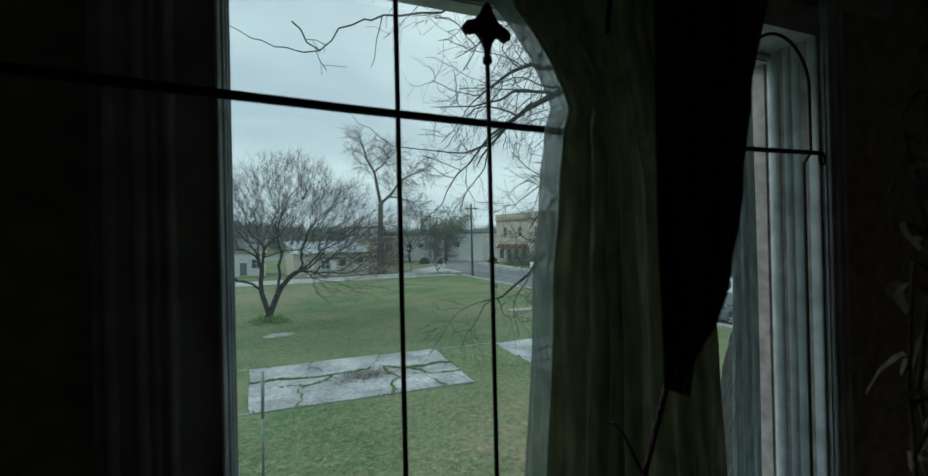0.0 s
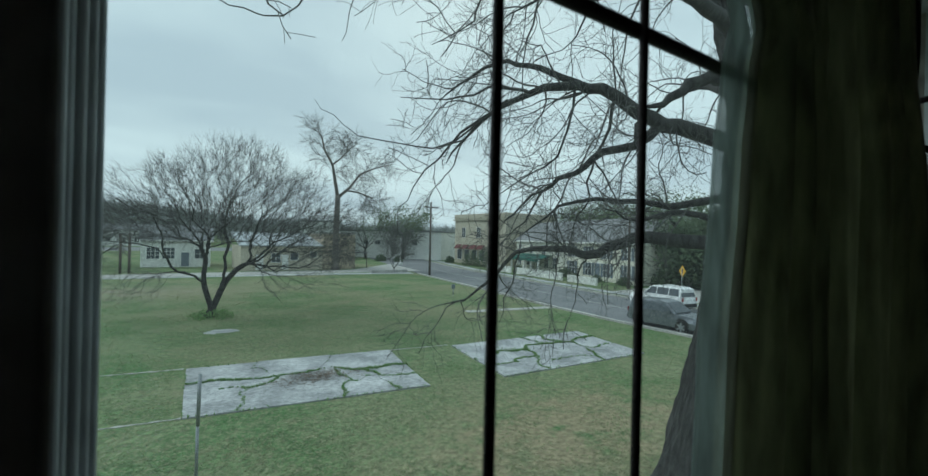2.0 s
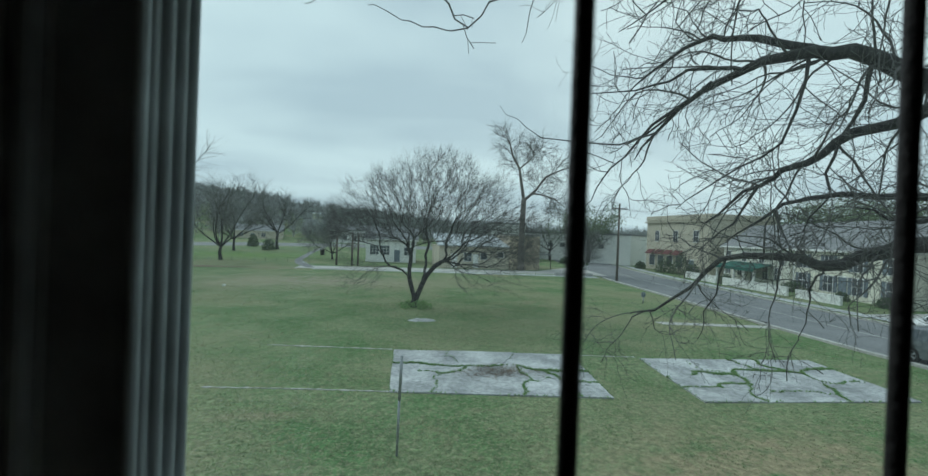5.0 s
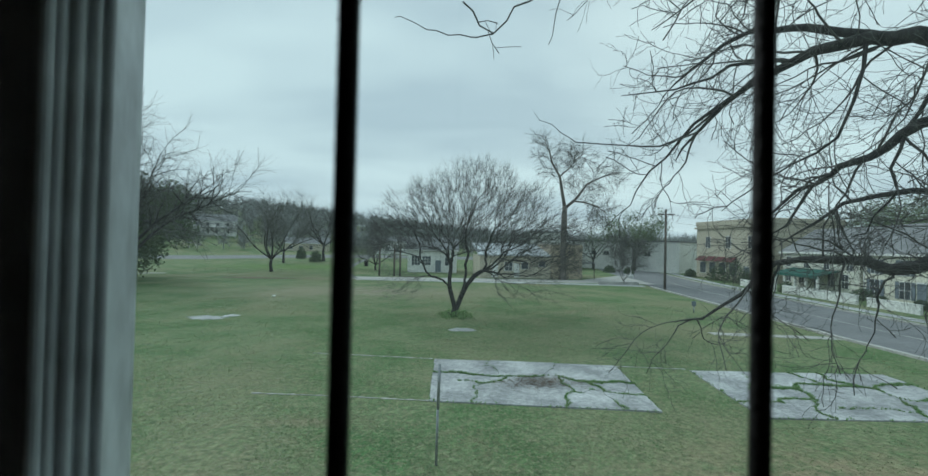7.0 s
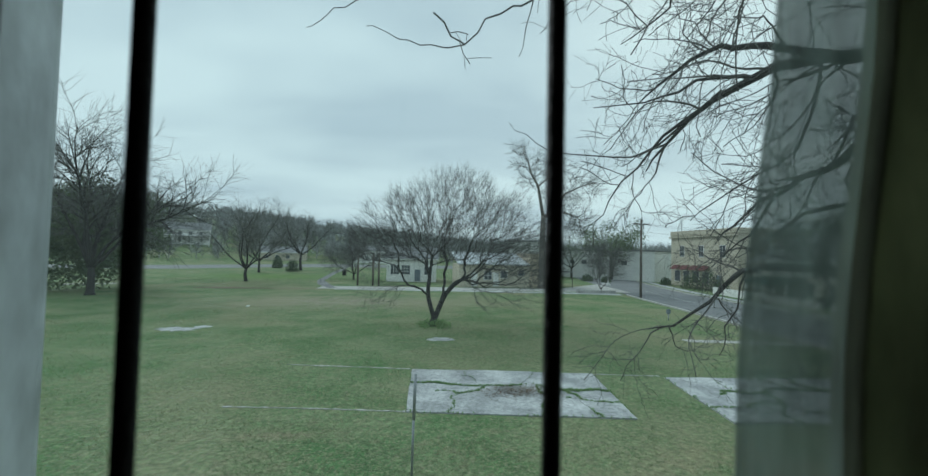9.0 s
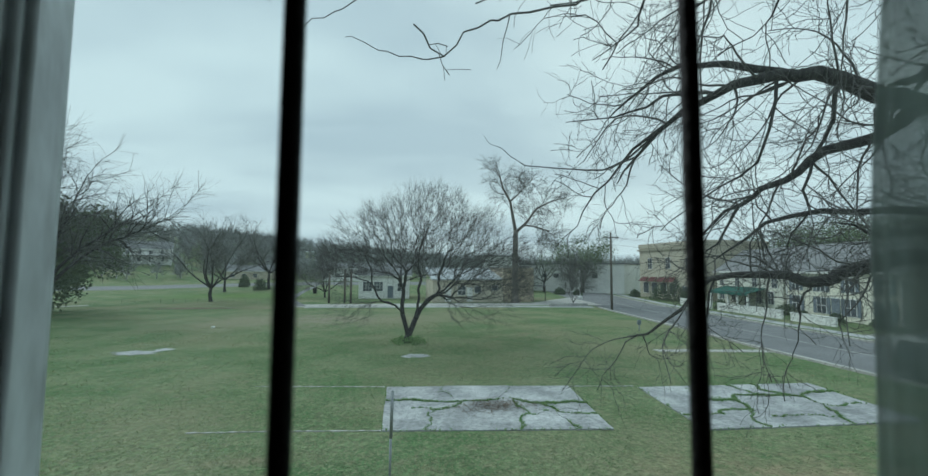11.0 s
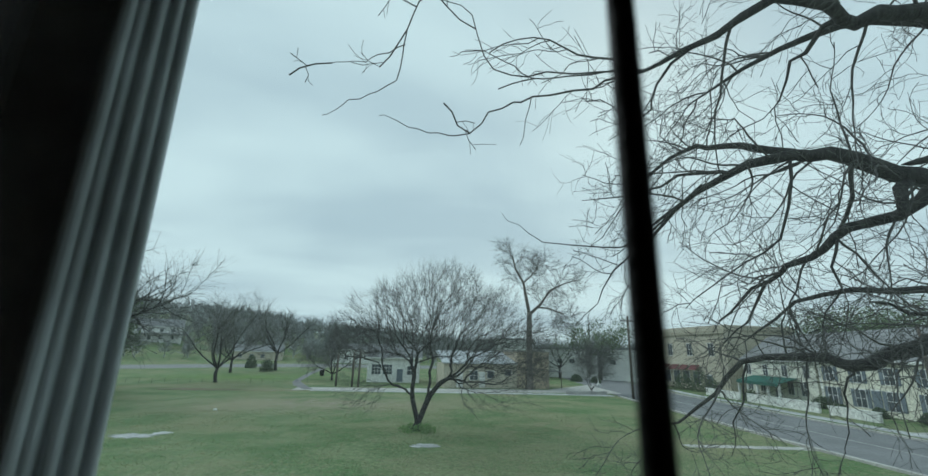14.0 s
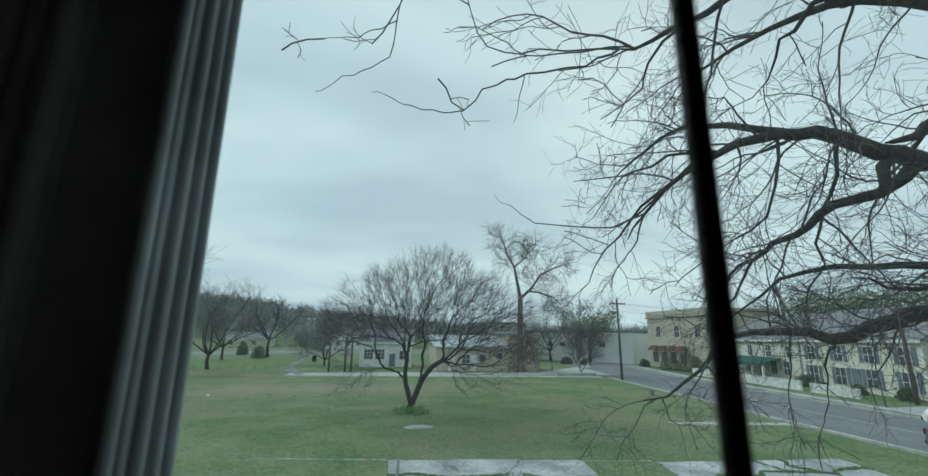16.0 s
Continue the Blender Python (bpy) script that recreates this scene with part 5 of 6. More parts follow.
def tufts():
    """Grass blades over the nearer lawn."""
    rng = random.Random(17)
    v, f = [], []
    while len(f) < 60000:
        d = 7.5 + 36 * rng.random() ** 1.5
        a = radians(rng.uniform(-52, 72))
        x, y = d * math.sin(a), d * math.cos(a)
        if (0.3 < x < 8.6 and 13 < y < 19.4) or (10.6 < x < 19.7 and 11.8 < y < 17.5):
            if rng.random() > 0.03:
                continue
        if x > 23.4:
            continue
        dens = noise.noise(Vector((x * 0.5, y * 0.5, 0.0)))
        if dens < rng.uniform(-0.5, 0.25):
            continue
        h = rng.uniform(0.012, 0.03) * (1 + d / 40)
        w = rng.uniform(0.006, 0.014) * (1 + d / 20)
        t = rng.uniform(0, 6.283)
        i = len(v)
        v += [(x - w * math.cos(t), y - w * math.sin(t), 0), (x + w * math.cos(t), y + w * math.sin(t), 0), (x + rng.gauss(0, 0.05), y + rng.gauss(0, 0.05), h)]
        f.append((i, i + 1, i + 2))
    return tagged(raw("grass", v, f, M_BLADE), "short ragged winter grass of the lawn", "grass", "", "stuff")


tufts()


def crack_grass():
    """Grass along the cracks and edges of the slabs, and dead leaves gathered on one."""
    rng = random.Random(23)
    v, f = [], []
    def blade(x, y, s):
        for _ in range(3):
            w, t = rng.uniform(0.015, 0.04) * s, rng.uniform(0, 6.283)
            i = len(v)
            v.extend([(x - w * math.cos(t), y - w * math.sin(t), 0.03), (x + w * math.cos(t), y + w * math.sin(t), 0.03), (x + rng.gauss(0, 0.05), y + rng.gauss(0, 0.05), 0.05 + rng.uniform(0.03, 0.09) * s)])
            f.append((i, i + 1, i + 2))
    for a, b, weeds in JOINTS:
        ln = (b - a).length
        for _ in range(int(ln * 58 * weeds + rng.random())):
            p = a.lerp(b, rng.random())
            n = noise.noise(Vector((p.x * 0.55, p.y * 0.55, 2.0))) + 0.02
            if n > rng.uniform(-0.30, 0.20):
                w = 0.02 + 0.15 * max(0.0, n) * weeds
                blade(p.x + rng.gauss(0, w), p.y + rng.gauss(0, w), 0.8)
    return tagged(raw("crack_grass", v, f, M_WEED), "grass growing in the cracks of the concrete slabs", "grass", "", "stuff")


crack_grass()


def leaf_litter():
    rng = random.Random(29)
    v, f = [], []
    for _ in range(900):
        x, y = 4.6 + rng.gauss(0, 0.75), 15.9 + rng.gauss(0, 0.38)
        s, t = rng.uniform(0.02, 0.05), rng.uniform(0, 6.283)
        i = len(v)
        v += [(x + s * math.cos(t), y + s * math.sin(t), 0.062), (x - s * math.sin(t) * 0.6, y + s * math.cos(t) * 0.6, 0.07), (x - s * math.cos(t), y - s * math.sin(t), 0.06), (x + s * math.sin(t) * 0.6, y - s * math.cos(t) * 0.6, 0.075)]
        f.append((i, i + 1, i + 2, i + 3))
    return tagged(raw("leaf_litter", v, f, M_SOIL), "brown dead leaves lying on the slab", "leaves", "", "stuff")


leaf_litter()


# ---- posts, poles, fence ----
post = thing("steel_post", (0.60, 10.0, 0), "thin grey steel post standing in the lawn", "post")
rod("shaft", [(0, 0, -0.05), (0.008, 0, 1.3)], 0.030, M_STEEL, post, 8)
rod("sleeve", [(0.012, 0, 1.3), (0.03, 0, 2.35)], 0.036, M_STEEL, post, 8)


def utility_pole(at, h, label, arm=True):
    ob = thing("utility_pole", (*at, 0), label, "utility pole")
    v, f = [], []
    tube_into(v, f, [Vector((0, 0, -0.1)), Vector((0, 0, h * 0.5)), Vector((0, 0, h))], [0.17, 0.14, 0.11], 10)
    raw("shaft", v, f, M_POLE, ob, smooth=True)
    if arm:
        part("crossarm", box((-1.1, -0.16, h - 0.75), (1.1, -0.04, h - 0.62), 0.01), M_POLE, ob)
        for x in (-1.0, -0.45, 0.45, 1.0):
            rod("insulator", [(x, -0.1, h - 0.62), (x, -0.1, h - 0.47)], 0.045, M_STEEL, ob, 8)
    return ob


utility_pole((30.1, 52.3), 10.2, "weathered wooden utility pole at the kerb")
utility_pole((43.4, 30.0), 8.2, "weathered wooden utility pole across the street", False)
for x, y, h in ((-7.2, 67.9, 4.6), (-4.9, 67.5, 4.9), (-4.0, 67.3, 5.0)):
    p = thing("wooden_post", (x, y, 0), "brown wooden post at the back of the lawn", "post", "wooden posts")
    rod("shaft", [(0, 0, -0.05), (0, 0, h)], 0.15, M_POLE, p, 8)
sp = thing("sign_pole", (36.2, 74.2, 0), "white steel pole on a small white base", "pole")
rod("shaft", [(0, 0, 0), (0, 0, 5.2)], 0.12, M_WHITE, sp, 8)
part("base", box((-0.9, -0.5, 0), (0.3, 0.4, 0.45), 0.03), M_WHITE, sp)
lp = thing("low_wall", (26.6, 58.6, 0), "low dark kerb wall at the lawn's corner", "wall")
part("wall", box((-2.6, -0.2, 0), (3.2, 0.2, 0.42), 0.02), M_KERB, lp)


def wires():
    for k, (a, b, sag) in enumerate((((30.1, 52.2, 9.55), (43.4, 30.0, 8.0), 0.5), ((29.1, 52.2, 9.55), (42.9, 30.0, 7.6), 0.6), ((30.1, 52.2, 8.6), (43.4, 30.0, 6.9), 0.6), ((43.4, 30.0, 8.0), (38.5, -25, 8.0), 0.7), ((43.4, 30.0, 6.9), (38.5, -25, 6.9), 0.7),
                                     ((30.1, 52.2, 9.55), (50, 108, 9.6), 1.0), ((30.1, 52.2, 9.5), (-6, 75, 9.0), 0.9))):
        w = thing("overhead_wire", (0, 0, 0), "thin dark overhead wire", "wire", "overhead wires")
        a, b = Vector(a), Vector(b)
        rod("cable", [a.lerp(b, t / 12) - Vector((0, 0, 4 * sag * (t / 12) * (1 - t / 12))) for t in range(13)], 0.014, M_BLACK, w, 4)


wires()
fence = thing("low_fence", (-36, 70.5, 0), "low dark wire fence across the far grass", "fence")
for k in range(16):
    rod("post", [(k * 1.6, 0.15 * k, -0.05), (k * 1.6, 0.15 * k, 0.75)], 0.022, M_BLACK, fence, 6)
for z in (0.25, 0.48, 0.70):
    rod("wire", [(0, 0, z), (24, 2.25, z)], 0.008, M_BLACK, fence, 4)


# ---- buildings ----
def win(parent, x, z, w, h, y=0.0, shutters=False, cols=2, rows=2, frame_m=M_WHITE):
    """A window set in a front at y: frame, pane, glazing bars, and shutters where asked."""
    ob = part("window", box((x - w / 2 - 0.08, y - 0.06, z - 0.08), (x + w / 2 + 0.08, y - 0.005, z + h + 0.08), 0.01), frame_m, parent)
    part("pane", box((x - w / 2, y - 0.075, z), (x + w / 2, y - 0.062, z + h)), M_PANE, ob)
    for i in range(1, cols):
        part("glazing_bar", box((x - w / 2 + w * i / cols - 0.025, y - 0.095, z), (x - w / 2 + w * i / cols + 0.025, y - 0.077, z + h)), frame_m, ob)
    for i in range(1, rows):
        part("glazing_bar", box((x - w / 2, y - 0.098, z + h * i / rows - 0.025), (x + w / 2, y - 0.0765, z + h * i / rows + 0.025)), frame_m, ob)
    if shutters:
        for s in (-1, 1):
            a = x + s * (w / 2 + 0.12)
            part("shutter", box((min(a, a + s * 0.45), y - 0.07, z - 0.05), (max(a, a + s * 0.45), y - 0.012, z + h + 0.05), 0.01), M_SHUT, ob)
    return ob


def door(parent, x, w, h, y=0.0, material=M_SHUT):
    ob = part("door", box((x - w / 2, y - 0.06, 0.12), (x + w / 2, y - 0.008, h), 0.01), material, parent)
    part("frame", box((x - w / 2 - 0.1, y - 0.05, h + 0.004), (x + w / 2 + 0.1, y - 0.008, h + 0.14), 0.01), M_WHITE, ob)
    return ob


def body(parent, x0, x1, depth, h, material, z0=-0.2):
    return part("wall", box((x0, 0, z0), (x1, depth, h)), material, parent)


def gable(parent, x0, x1, depth, h, rise, over=0.4, material=M_ROOF):
    """Pitched roof with its ridge along the front."""
    bm = bmesh.new()
    prof = [(-over, h - 0.05), (depth / 2, h + rise), (depth + over, h - 0.05), (depth + over, h - 0.22), (depth / 2, h + rise - 0.2), (-over, h - 0.22)]
    a = [bm.verts.new((x0 - over, y, z)) for y, z in prof]
    b = [bm.verts.new((x1 + over, y, z)) for y, z in prof]
    bm.faces.new(a)
    bm.faces.new(b[::-1])
    for i in range(6):
        j = (i + 1) % 6
        bm.faces.new((a[i], b[i], b[j], a[j]))
    roof = part("roof", bm, material, parent)
    for xa, xb in ((x0, x0 + 0.12), (x1 - 0.12, x1)):
        bm = bmesh.new()
        ta, tb = ([bm.verts.new((x, y, z)) for y, z in ((0, h - 0.25), (depth / 2, h + rise - 0.22), (depth, h - 0.25))] for x in (xa, xb))
        bm.faces.new(ta)
        bm.faces.new(tb[::-1])
        for i in range(3):
            j = (i + 1) % 3
            bm.faces.new((ta[i], ta[j], tb[j], tb[i]))
        part("gable_end", bm, M_CREAM, parent)
    part("fascia", box((x0 - over - 0.02, -over - 0.06, h - 0.26), (x1 + over + 0.02, -over - 0.005, h - 0.02)), M_WHITE, roof)
    return roof


def place(name, a, b, label):
    """A building whose front runs from a to b in plan, seen with a on its left; it stretches back from that line."""
    a, b = Vector(a), Vector(b)
    ob = thing(name, (*a, hill(*a)), label, "building", turn=math.degrees(math.atan2((b - a).y, (b - a).x)))
    return ob, (b - a).length


# two-storey tan building at the bend
ob, L = place("tan_building", (52.5, 80.5), (53.5, 64.0), "two-storey tan stucco building with a flat parapet and red awnings")
body(ob, 0, L, 14, 9.6, M_BEIGE)
part("parapet", box((-0.15, -0.15, 9.604), (L + 0.15, 14.1, 10.5), 0.03), M_BEIGE, ob)
part("cornice", box((-0.35, -0.35, 9.15), (L + 0.35, -0.005, 9.45), 0.04), M_BEIGE, ob)
for k in range(3):
    win(ob, 3.2 + k * (L - 6.4) / 2, 5.6, 1.1, 2.0)
for k in range(4):
    x = 1.9 + k * 2.5
    w = win(ob, x, 0.9, 1.5, 2.0, cols=1, rows=1)
    bm = prism([(x - 1.0, -1.1), (x + 1.0, -1.1), (x + 1.0, -0.105), (x - 1.0, -0.105)], 0, 0.1)
    for vv in bm.verts:
        vv.co.z = (3.15 if vv.co.y < -0.5 else 3.95) + (0.06 if vv.co.z > 0.05 else 0)
    part("awning", bm, M_RED, w)
door(ob, 12.4, 1.2, 2.4)

# long two-storey house: cream half with a green awning, yellow half with shutters
ob, L = place("cream_house", (54.0, 61.5), (50.0, 46.0), "long two-storey cream house with a green porch awning")
body(ob, 0, L, 9, 5.0, M_CREAM)
gable(ob, 0, L, 9, 5.2, 3.4)
for k in range(4):
    win(ob, 1.6 + k * (L - 3.2) / 3, 3.05, 1.0, 1.4)
for x in (1.6, 4.8, 11.0, 13.6):
    win(ob, x, 0.9, 1.1, 1.6)
door(ob, 8.2, 1.1, 2.3)
aw = bmesh.new()
prism([(2.8, -2.6), (12.8, -2.6), (12.8, -0.11), (2.8, -0.11)], 0, 1, bm=aw)
for vv in aw.verts:
    vv.co.z = (2.15 if vv.co.y < -1 else 2.85) + (0.08 if vv.co.z > 0.5 else 0)
awn = part("awning", aw, M_GREEN, ob, "dark green canvas awning")
part("valance", box((2.8, -2.64, 1.85), (12.8, -2.605, 2.20)), M_GREEN, awn)
for x in (3.0, 5.4, 7.8, 10.2, 12.6):
    part("column", box((x - 0.13, -2.56, 0), (x + 0.13, -2.3, 2.14), 0.02), M_WHITE, ob)
ob, L = place("yellow_house", (49.9, 45.5), (46.6, 31.0), "long two-storey pale yellow house with blue-grey shutters")
body(ob, 0, L, 9, 5.0, M_YELLOW)
gable(ob, 0, L, 9, 5.2, 3.4)
for k in range(4):
    win(ob, 1.7 + k * (L - 3.4) / 3, 3.0, 1.1, 1.5, shutters=True)
    win(ob, 1.7 + k * (L - 3.4) / 3, 0.6, 1.25, 1.7, shutters=True)
door(ob, 1.7 + 1.5 * (L - 3.4) / 3, 1.1, 2.3)
for x in (0.12, L - 0.12):
    part("corner_board", box((x - 0.12, -0.03, 0), (x + 0.12, -0.004, 4.9)), M_WHITE, ob)


def low_wall(a, b, h, label):
    a, b = Vector(a), Vector(b)
    w = thing("garden_wall", (*a, 0), label, "wall", turn=math.degrees(math.atan2((b - a).y, (b - a).x)))
    L = (b - a).length
    part("wall", box((0, -0.12, -0.05), (L, 0.12, h), 0.02), M_WHITE, w)
    part("coping", box((-0.04, -0.17, h + 0.003), (L + 0.04, 0.17, h + 0.08), 0.015), M_WHITE, w)


low_wall((46.5, 60.5), (44.9, 52.2), 0.9, "low white garden wall before the cream house")
low_wall((44.7, 50.8), (43.3, 40.0), 0.9, "low white garden wall before the cream house")
low_wall((43.1, 38.8), (42.3, 33.5), 0.8, "low white garden wall before the yellow house")

# white warehouse at the end of the street, with a lean-to metal canopy
ob, L = place("white_warehouse", (31.0, 118.0), (53.5, 88.0), "long white warehouse with a plain wall")
body(ob, 0, L, 18, 6.6, M_WHITE)
part("roof", box((-0.2, -0.2, 6.604), (L + 0.2, 18.2, 6.95), 0.03), M_ROOF, ob)
for k in range(5):
    win(ob, 17 + k * 3.4, 3.4, 1.3, 1.0, cols=2, rows=1)
cn = bmesh.new()
prism([(2.0, -6.0), (11.0, -6.0), (11.0, -0.11), (2.0, -0.11)], 0, 1, bm=cn)
for vv in cn.verts:
    vv.co.z = (2.7 if vv.co.y < -3 else 5.0) + (0.12 if vv.co.z > 0.5 else 0)
part("canopy", cn, M_METAL, ob, "sloping sheet-metal canopy")
for x in (2.3, 6.5, 10.7):
    rod("post", [(x, -5.8, -0.1), (x, -5.8, 2.75)], 0.09, M_STEEL, ob, 6)
ob, L = place("grey_store", (25.0, 104.0), (33.0, 101.0), "flat grey building far down the street")
body(ob, 0, L, 10, 8.4, M_WHITE)
part("roof", box((-0.2, -0.2, 8.404), (L + 0.2, 10.2, 8.8), 0.03), M_ROOF, ob)

# low buildings behind the lawn
ob, L = place("white_cottage", (-3.4, 78.4), (5.4, 77.8), "low white cottage with a grey roof and small-paned windows")
body(ob, 0, L, 8, 3.9, M_WHITE)
gable(ob, 0, L, 8, 4.1, 2.3)
win(ob, 1.5, 1.3, 1.5, 1.6, cols=3, rows=3)
win(ob, 3.4, 1.3, 1.5, 1.6, cols=3, rows=3)
win(ob, 7.4, 1.3, 1.3, 1.4)
door(ob, 5.5, 1.0, 2.2)
ob, L = place("stone_shop", (8.4, 67.6), (25.0, 67.9), "low tan stone shop with a pale sloping roof")
body(ob, 0, 11.4, 9, 3.5, M_BEIGE)
bm = prism([(-0.3, -0.5), (11.38, -0.5), (11.38, 9.2), (-0.3, 9.2)], 0, 0.16)
for v in bm.verts:
    v.co.z += 3.52 + 0.19 * (v.co.y + 0.5)
part("roof", bm, M_METAL, ob, "pale sloping sheet roof")
part("stone_wing", box((11.4, -0.15, -0.2), (L, 9, 5.5), 0.03), M_STONE, ob, "taller end of rough tan stone")
part("coping", box((11.3, -0.25, 5.503), (L + 0.1, 9.1, 5.72), 0.02), M_KERB, ob)
win(ob, 7.2, 1.5, 1.0, 1.0, cols=1, rows=1)
win(ob, 10.0, 1.9, 0.9, 0.8, cols=1, rows=1)
win(ob, 4.6, 1.2, 1.2, 1.3)
door(ob, 2.4, 1.0, 2.2, material=M_WHITE)
door(ob, 5.9, 0.9, 2.2, material=M_WHITE)
part("porch_roof", prism([(L + 0.05, 0.5), (L + 2.4, 0.5), (L + 2.4, 3.5), (L + 0.05, 3.5)], 2.5, 2.65), M_ROOF, ob)
rod("porch_post", [(L + 2.3, 0.6, 0), (L + 2.3, 0.6, 2.5)], 0.07, M_POLE, ob, 6)
ob, L = place("white_sheds", (-24.0, 193.0), (4.0, 191.0), "white low sheds beyond the side street")
body(ob, 0, L, 9, 5.5, M_WHITE)
gable(ob, 0, L, 9, 5.6, 2.4)
for k in range(4):
    win(ob, 2.5 + k * 4, 1.6, 1.4, 1.6)
ob, L = place("porch_house", (-111.0, 213.0), (-93.5, 220.0), "white two-storey house with a columned porch below the hill")
body(ob, 0, L, 10, 6.4, M_WHITE, -4.0)
gable(ob, 0, L, 10, 6.6, 3.6)
for k in range(4):
    win(ob, 2.5 + k * 4.2, 1.0, 1.3, 1.9)
    win(ob, 2.5 + k * 4.2, 4.2, 1.2, 1.5)
for k in range(6):
    part("column", box((0.4 + k * (L - 0.8) / 5 - 0.18, -2.9, -4.0), (0.4 + k * (L - 0.8) / 5 + 0.18, -2.54, 3.3), 0.02), M_WHITE, ob)
part("porch_roof", box((-0.3, -3.2, 3.32), (L + 0.3, -0.01, 3.56), 0.02), M_ROOF, ob)
ob, L = place("brick_house", (-62.0, 194.0), (-44.0, 197.0), "low brown house below the hill")
body(ob, 0, L, 9, 3.4, M_BEIGE)
gable(ob, 0, L, 9, 3.6, 2.6)
for k in range(3):
    win(ob, 2.4 + k * 4.2, 1.0, 1.4, 1.4)


ribbon([((39, 29.0), (60, 30.0)), ((38.5, 14), (60, 14)), ((38, -10), (60, -10))], 0.014, M_KERB, "car_park", "pale concrete car park beside the yellow house")


# ---- vehicles ----
def estate_car(at, turn, paint, label, size=1.0, tall=1.0):
    """A large estate car: lower body, glasshouse, wheels with rims, lamps, bumpers, mirrors."""
    ob = thing("car", at, label, "car", turn=turn)
    ob.scale = (size, size, size * tall)
    def shell(sections, belt):
        bm = bmesh.new()
        rings = []
        for x, z0, z1, w0, w1 in sections:
            rings.append([bm.verts.new((x, s * w, z)) for s, w, z in ((-1, w0, z0), (-1, w0 * 1.0, z0 + (z1 - z0) * belt), (-1, w1, z1), (1, w1, z1), (1, w0, z0 + (z1 - z0) * belt), (1, w0, z0))])
        for p, q in zip(rings, rings[1:]):
            for i in range(6):
                bm.faces.new((p[i], p[(i + 1) % 6], q[(i + 1) % 6], q[i]))
        bm.faces.new(rings[0])
        bm.faces.new(rings[-1][::-1])
        bmesh.ops.recalc_face_normals(bm, faces=bm.faces)
        bmesh.ops.bevel(bm, geom=[e for e in bm.edges if e.calc_face_angle(0) > 0.45], offset=0.035, segments=2, affect="EDGES")
        return bm
    part("body", shell([(-2.30, 0.42, 0.90, 0.80, 0.76), (-2.20, 0.30, 1.06, 0.88, 0.86), (-1.2, 0.28, 1.10, 0.91, 0.88), (0.6, 0.28, 1.09, 0.91, 0.88), (1.0, 0.28, 1.06, 0.91, 0.86), (2.1, 0.30, 0.96, 0.89, 0.78), (2.42, 0.40, 0.74, 0.80, 0.72)], 0.55), paint, ob)
    cab = part("roof", shell([(-2.16, 1.03, 1.60, 0.84, 0.66), (-1.85, 1.03, 1.70, 0.86, 0.68), (-0.2, 1.03, 1.74, 0.86, 0.70), (0.35, 1.03, 1.66, 0.86, 0.68), (1.02, 1.03, 1.09, 0.86, 0.80)], 0.10), paint, ob)
    for s in (-1, 1):
        for x0, x1, t0, t1 in ((-2.05, -1.25, -1.95, -1.25), (-1.17, -0.25, -1.17, -0.25), (-0.17, 0.78, -0.17, 0.30)):
            bm = bmesh.new()
            q = [bm.verts.new(p) for p in ((x0, s * 0.875, 1.12), (x1, s * 0.875, 1.12), (t1, s * 0.742, 1.60), (t0, s * 0.742, 1.60), (x0, s * 0.84, 1.12), (x1, s * 0.84, 1.12), (t1, s * 0.70, 1.60), (t0, s * 0.70, 1.60))]
            for idx in ((0, 1, 2, 3), (4, 5, 6, 7), (0, 1, 5, 4), (1, 2, 6, 5), (2, 3, 7, 6), (3, 0, 4, 7)):
                bm.faces.new([q[i] for i in idx])
            part("side_window", bm, M_PANE, cab)
        part("mirror", box((0.62, s * 0.95 - 0.08, 1.08), (0.78, s * 0.95 + 0.08, 1.24), 0.03), paint, ob)
        part("headlight", box((2.22, s * 0.66 - 0.16, 0.66), (2.40, s * 0.66 + 0.16, 0.80), 0.03), M_LAMP, ob)
        part("tail_light", box((-2.33, s * 0.74 - 0.09, 0.78), (-2.30, s * 0.74 + 0.09, 1.06), 0.02), M_LAMP_RED, ob)
    for nm, x0, x1, z0, z1 in (("windscreen", 1.03, 0.42, 1.12, 1.62), ("rear_window", -2.22, -2.10, 1.12, 1.52)):
        bm = bmesh.new()
        q = [bm.verts.new((x, y, z)) for d in (0.012, -0.02) for x, y, z in ((x0 + d, -0.74, z0 + d), (x0 + d, 0.74, z0 + d), (x1 + d, 0.62, z1 + d), (x1 + d, -0.62, z1 + d))]
        for idx in ((0, 1, 2, 3), (4, 5, 6, 7), (0, 1, 5, 4), (1, 2, 6, 5), (2, 3, 7, 6), (3, 0, 4, 7)):
            bm.faces.new([q[i] for i in idx])
        part(nm, bm, M_PANE, cab)
    part("bumper", box((2.28, -0.84, 0.34), (2.47, 0.84, 0.58), 0.05), M_BLACK, ob)
    part("bumper", box((-2.36, -0.84, 0.36), (-2.22, 0.84, 0.62), 0.05), M_BLACK, ob)
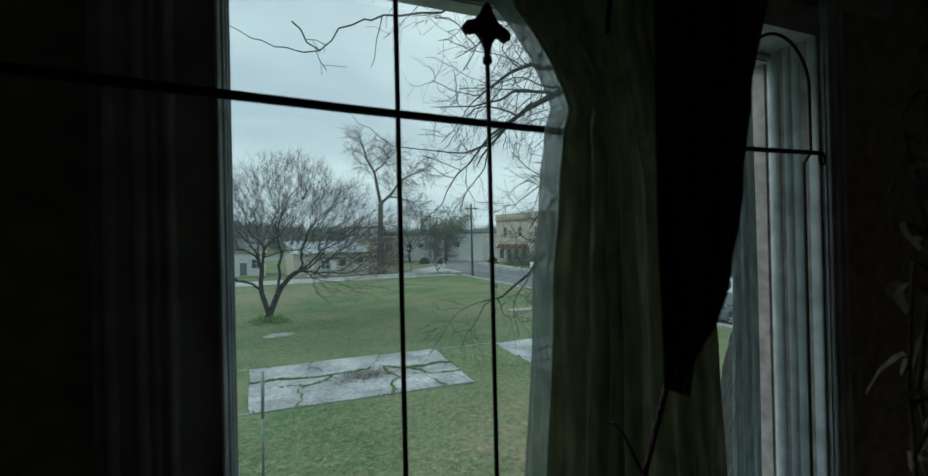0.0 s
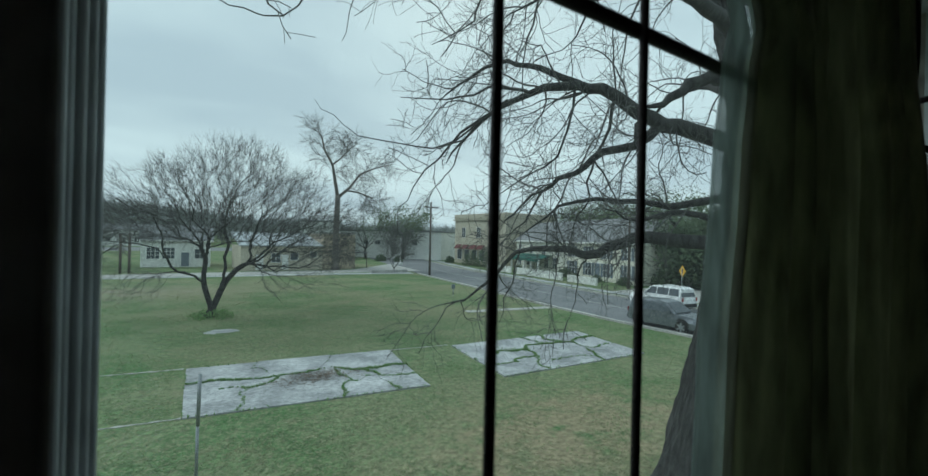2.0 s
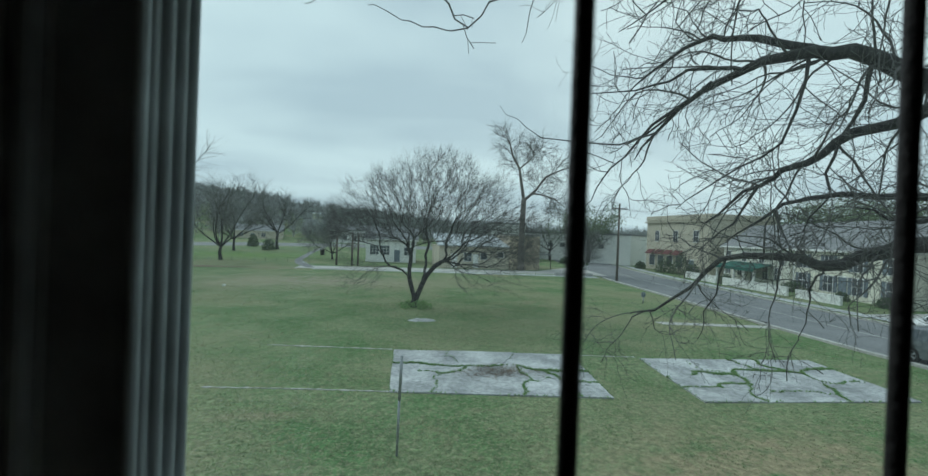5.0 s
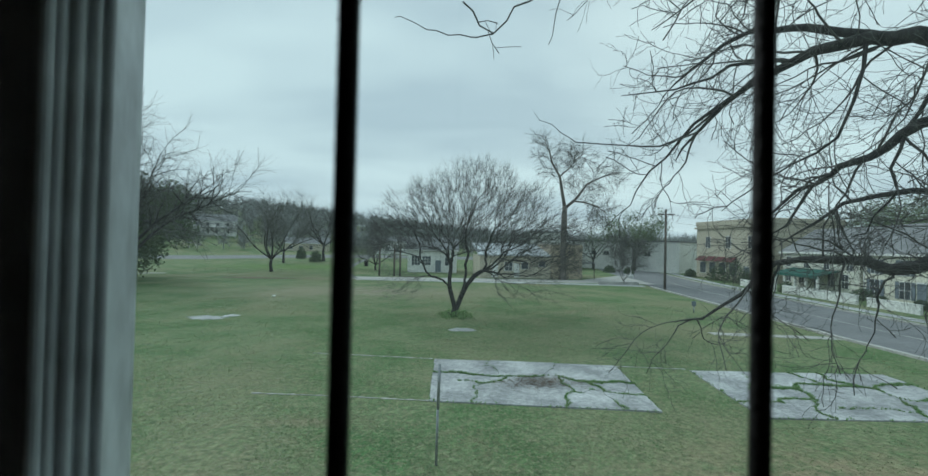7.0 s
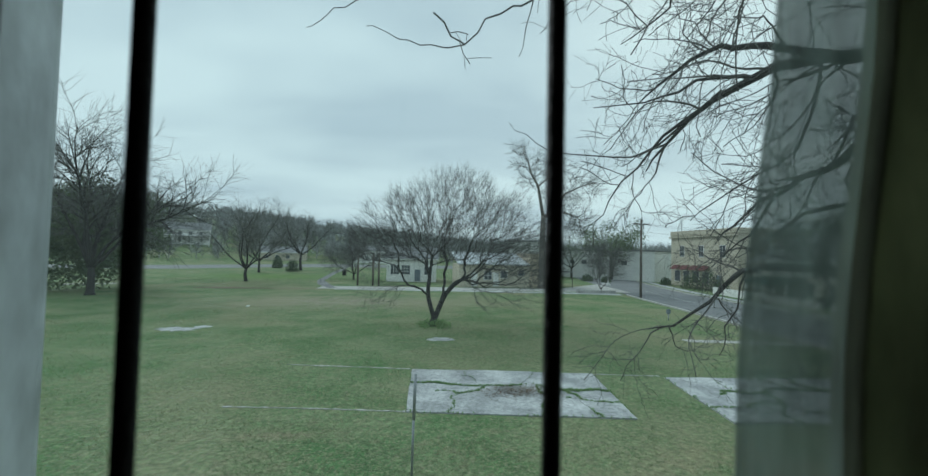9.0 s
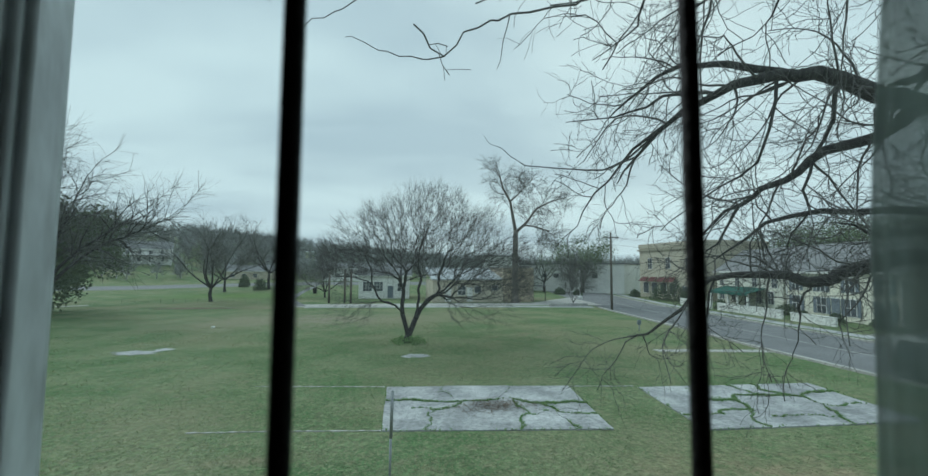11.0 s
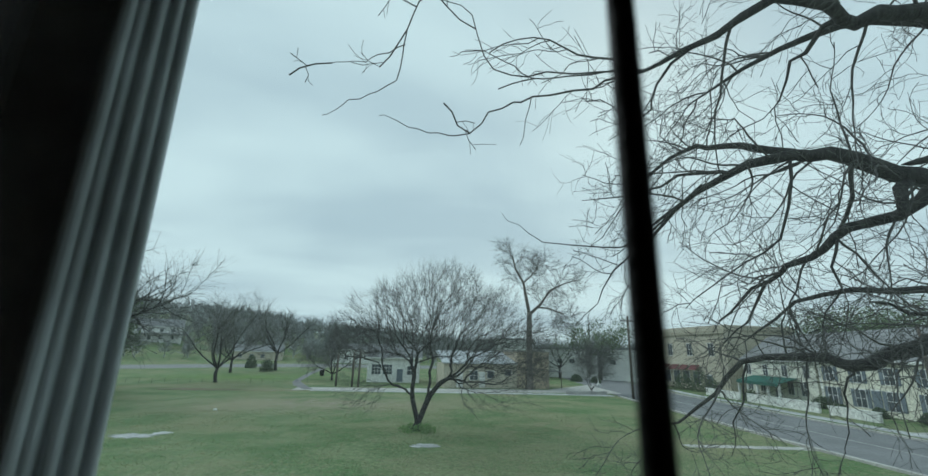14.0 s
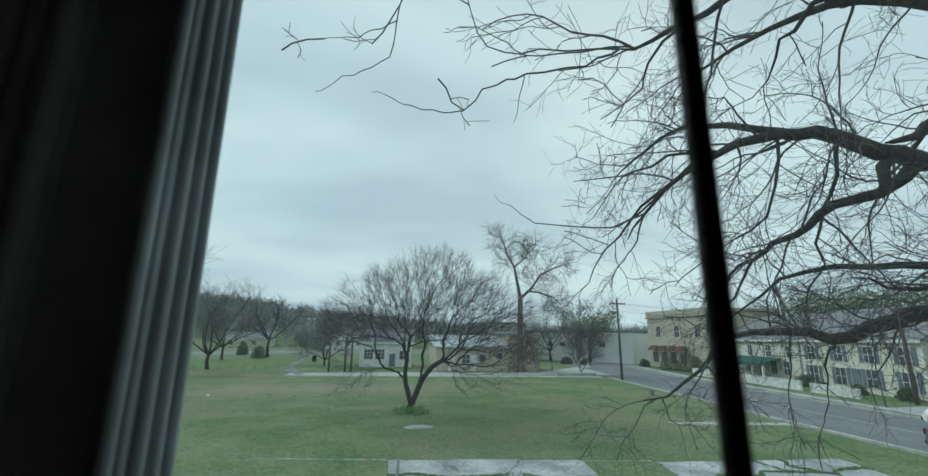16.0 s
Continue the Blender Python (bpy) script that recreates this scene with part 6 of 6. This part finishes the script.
    for x in (-1.45, 1.45):
        for s in (-1, 1):
            bm = bmesh.new()
            bmesh.ops.create_cone(bm, cap_ends=True, segments=28, radius1=0.38, radius2=0.38, depth=0.24, matrix=pose(x, s * 0.83, 0.37, 90))
            bmesh.ops.bevel(bm, geom=[e for e in bm.edges if e.calc_face_angle(0) > 1], offset=0.04, segments=2, affect="EDGES")
            part("wheel_arch", prism([(x + 0.47 * math.cos(q), 0.40 + 0.47 * math.sin(q)) for q in [math.pi * t / 14 for t in range(15)]], 0, 0.02, Matrix(((1, 0, 0, 0), (0, 0, 1, s * 0.905), (0, 1, 0, 0), (0, 0, 0, 1)))), M_BLACK, ob)
            wh = part("wheel", bm, M_TYRE, ob)
            bm = bmesh.new()
            bmesh.ops.create_cone(bm, cap_ends=False, segments=24, radius1=0.26, radius2=0.25, depth=0.03, matrix=pose(x, s * 0.955, 0.37, 90 * -s))
            for k in range(6):
                bmesh.ops.create_cube(bm, size=1.0, matrix=pose(x, s * 0.965, 0.37, 0, 60 * k) @ pose(0, 0, 0.13) @ Matrix.Diagonal((0.085, 0.02, 0.25, 1)))
            part("rim", bm, M_STEEL, wh)
    return ob


estate_car((25.60, 14.75, 0.012), -93, M_CAR, "dark grey estate car parked at the kerb")
estate_car((32.9, 19.6, 0.012), 83, M_CAR_WHITE, "white sport utility vehicle in the far lane of the street", 1.06, 1.04)

sign = thing("warning_sign", (41.6, 22.8, 0), "yellow diamond warning sign on a steel post", "road sign")
rod("post", [(0, 0, -0.05), (0, 0, 2.9)], 0.035, M_STEEL, sign, 8)
part("plate", box((-0.42, -0.012, -0.42), (0.42, 0.012, 0.42), 0.004, pose(0, -0.04, 2.55, 0, 0, 60) @ pose(0, 0, 0, 0, 45)), M_SIGN, sign)
part("symbol", box((-0.07, -0.008, -0.2), (0.07, 0.008, 0.2), 0.002, pose(-0.026, -0.056, 2.55, 0, 0, 60)), M_BLACK, sign)

# ---- small things on the grass and along the street ----
scrap = thing("paper_scrap", (-13.75, 40.98, 0.0), "crumpled white scrap of litter on the lawn", "litter")
bm = bmesh.new()
bmesh.ops.create_icosphere(bm, subdivisions=2, radius=0.16)
for v in bm.verts:
    v.co *= 1 + 0.5 * noise.noise(v.co * 14)
    v.co.z = max(0.0, v.co.z * 0.55 + 0.05)
part("paper", bm, M_WHITE, scrap)

marker = thing("marker_post", (22.01, 33.65, 0.0), "short blue-grey utility marker post by the kerb", "marker post")
rod("stake", [(0, 0, -0.05), (0, 0, 0.55)], 0.05, M_STEEL, marker, 10)
part("cap", box((-0.16, -0.10, 0.553), (0.16, 0.10, 0.95), 0.04), M_SHUT, marker)

bin_thing = thing("wheeled_bin", (-12.87, 93.76, 0.0), "black wheeled bin beside the drive", "bin")
bm = box((-0.42, -0.45, 0.10), (0.42, 0.45, 1.15), 0.05)
for v in bm.verts:
    v.co.x, v.co.y = v.co.x * (0.78 + 0.20 * v.co.z), v.co.y * (0.78 + 0.20 * v.co.z)
part("tub", bm, M_BLACK, bin_thing)
part("lid", box((-0.46, -0.50, 1.155), (0.46, 0.48, 1.24), 0.03, pose(0, 0, 0, 0, 0, 0)), M_BLACK, bin_thing)
for x in (-0.34, 0.34):
    bm = bmesh.new()
    bmesh.ops.create_cone(bm, cap_ends=True, segments=18, radius1=0.13, radius2=0.13, depth=0.06, matrix=pose(x, 0.40, 0.13, 0, 90))
    part("wheel", bm, M_TYRE, bin_thing)
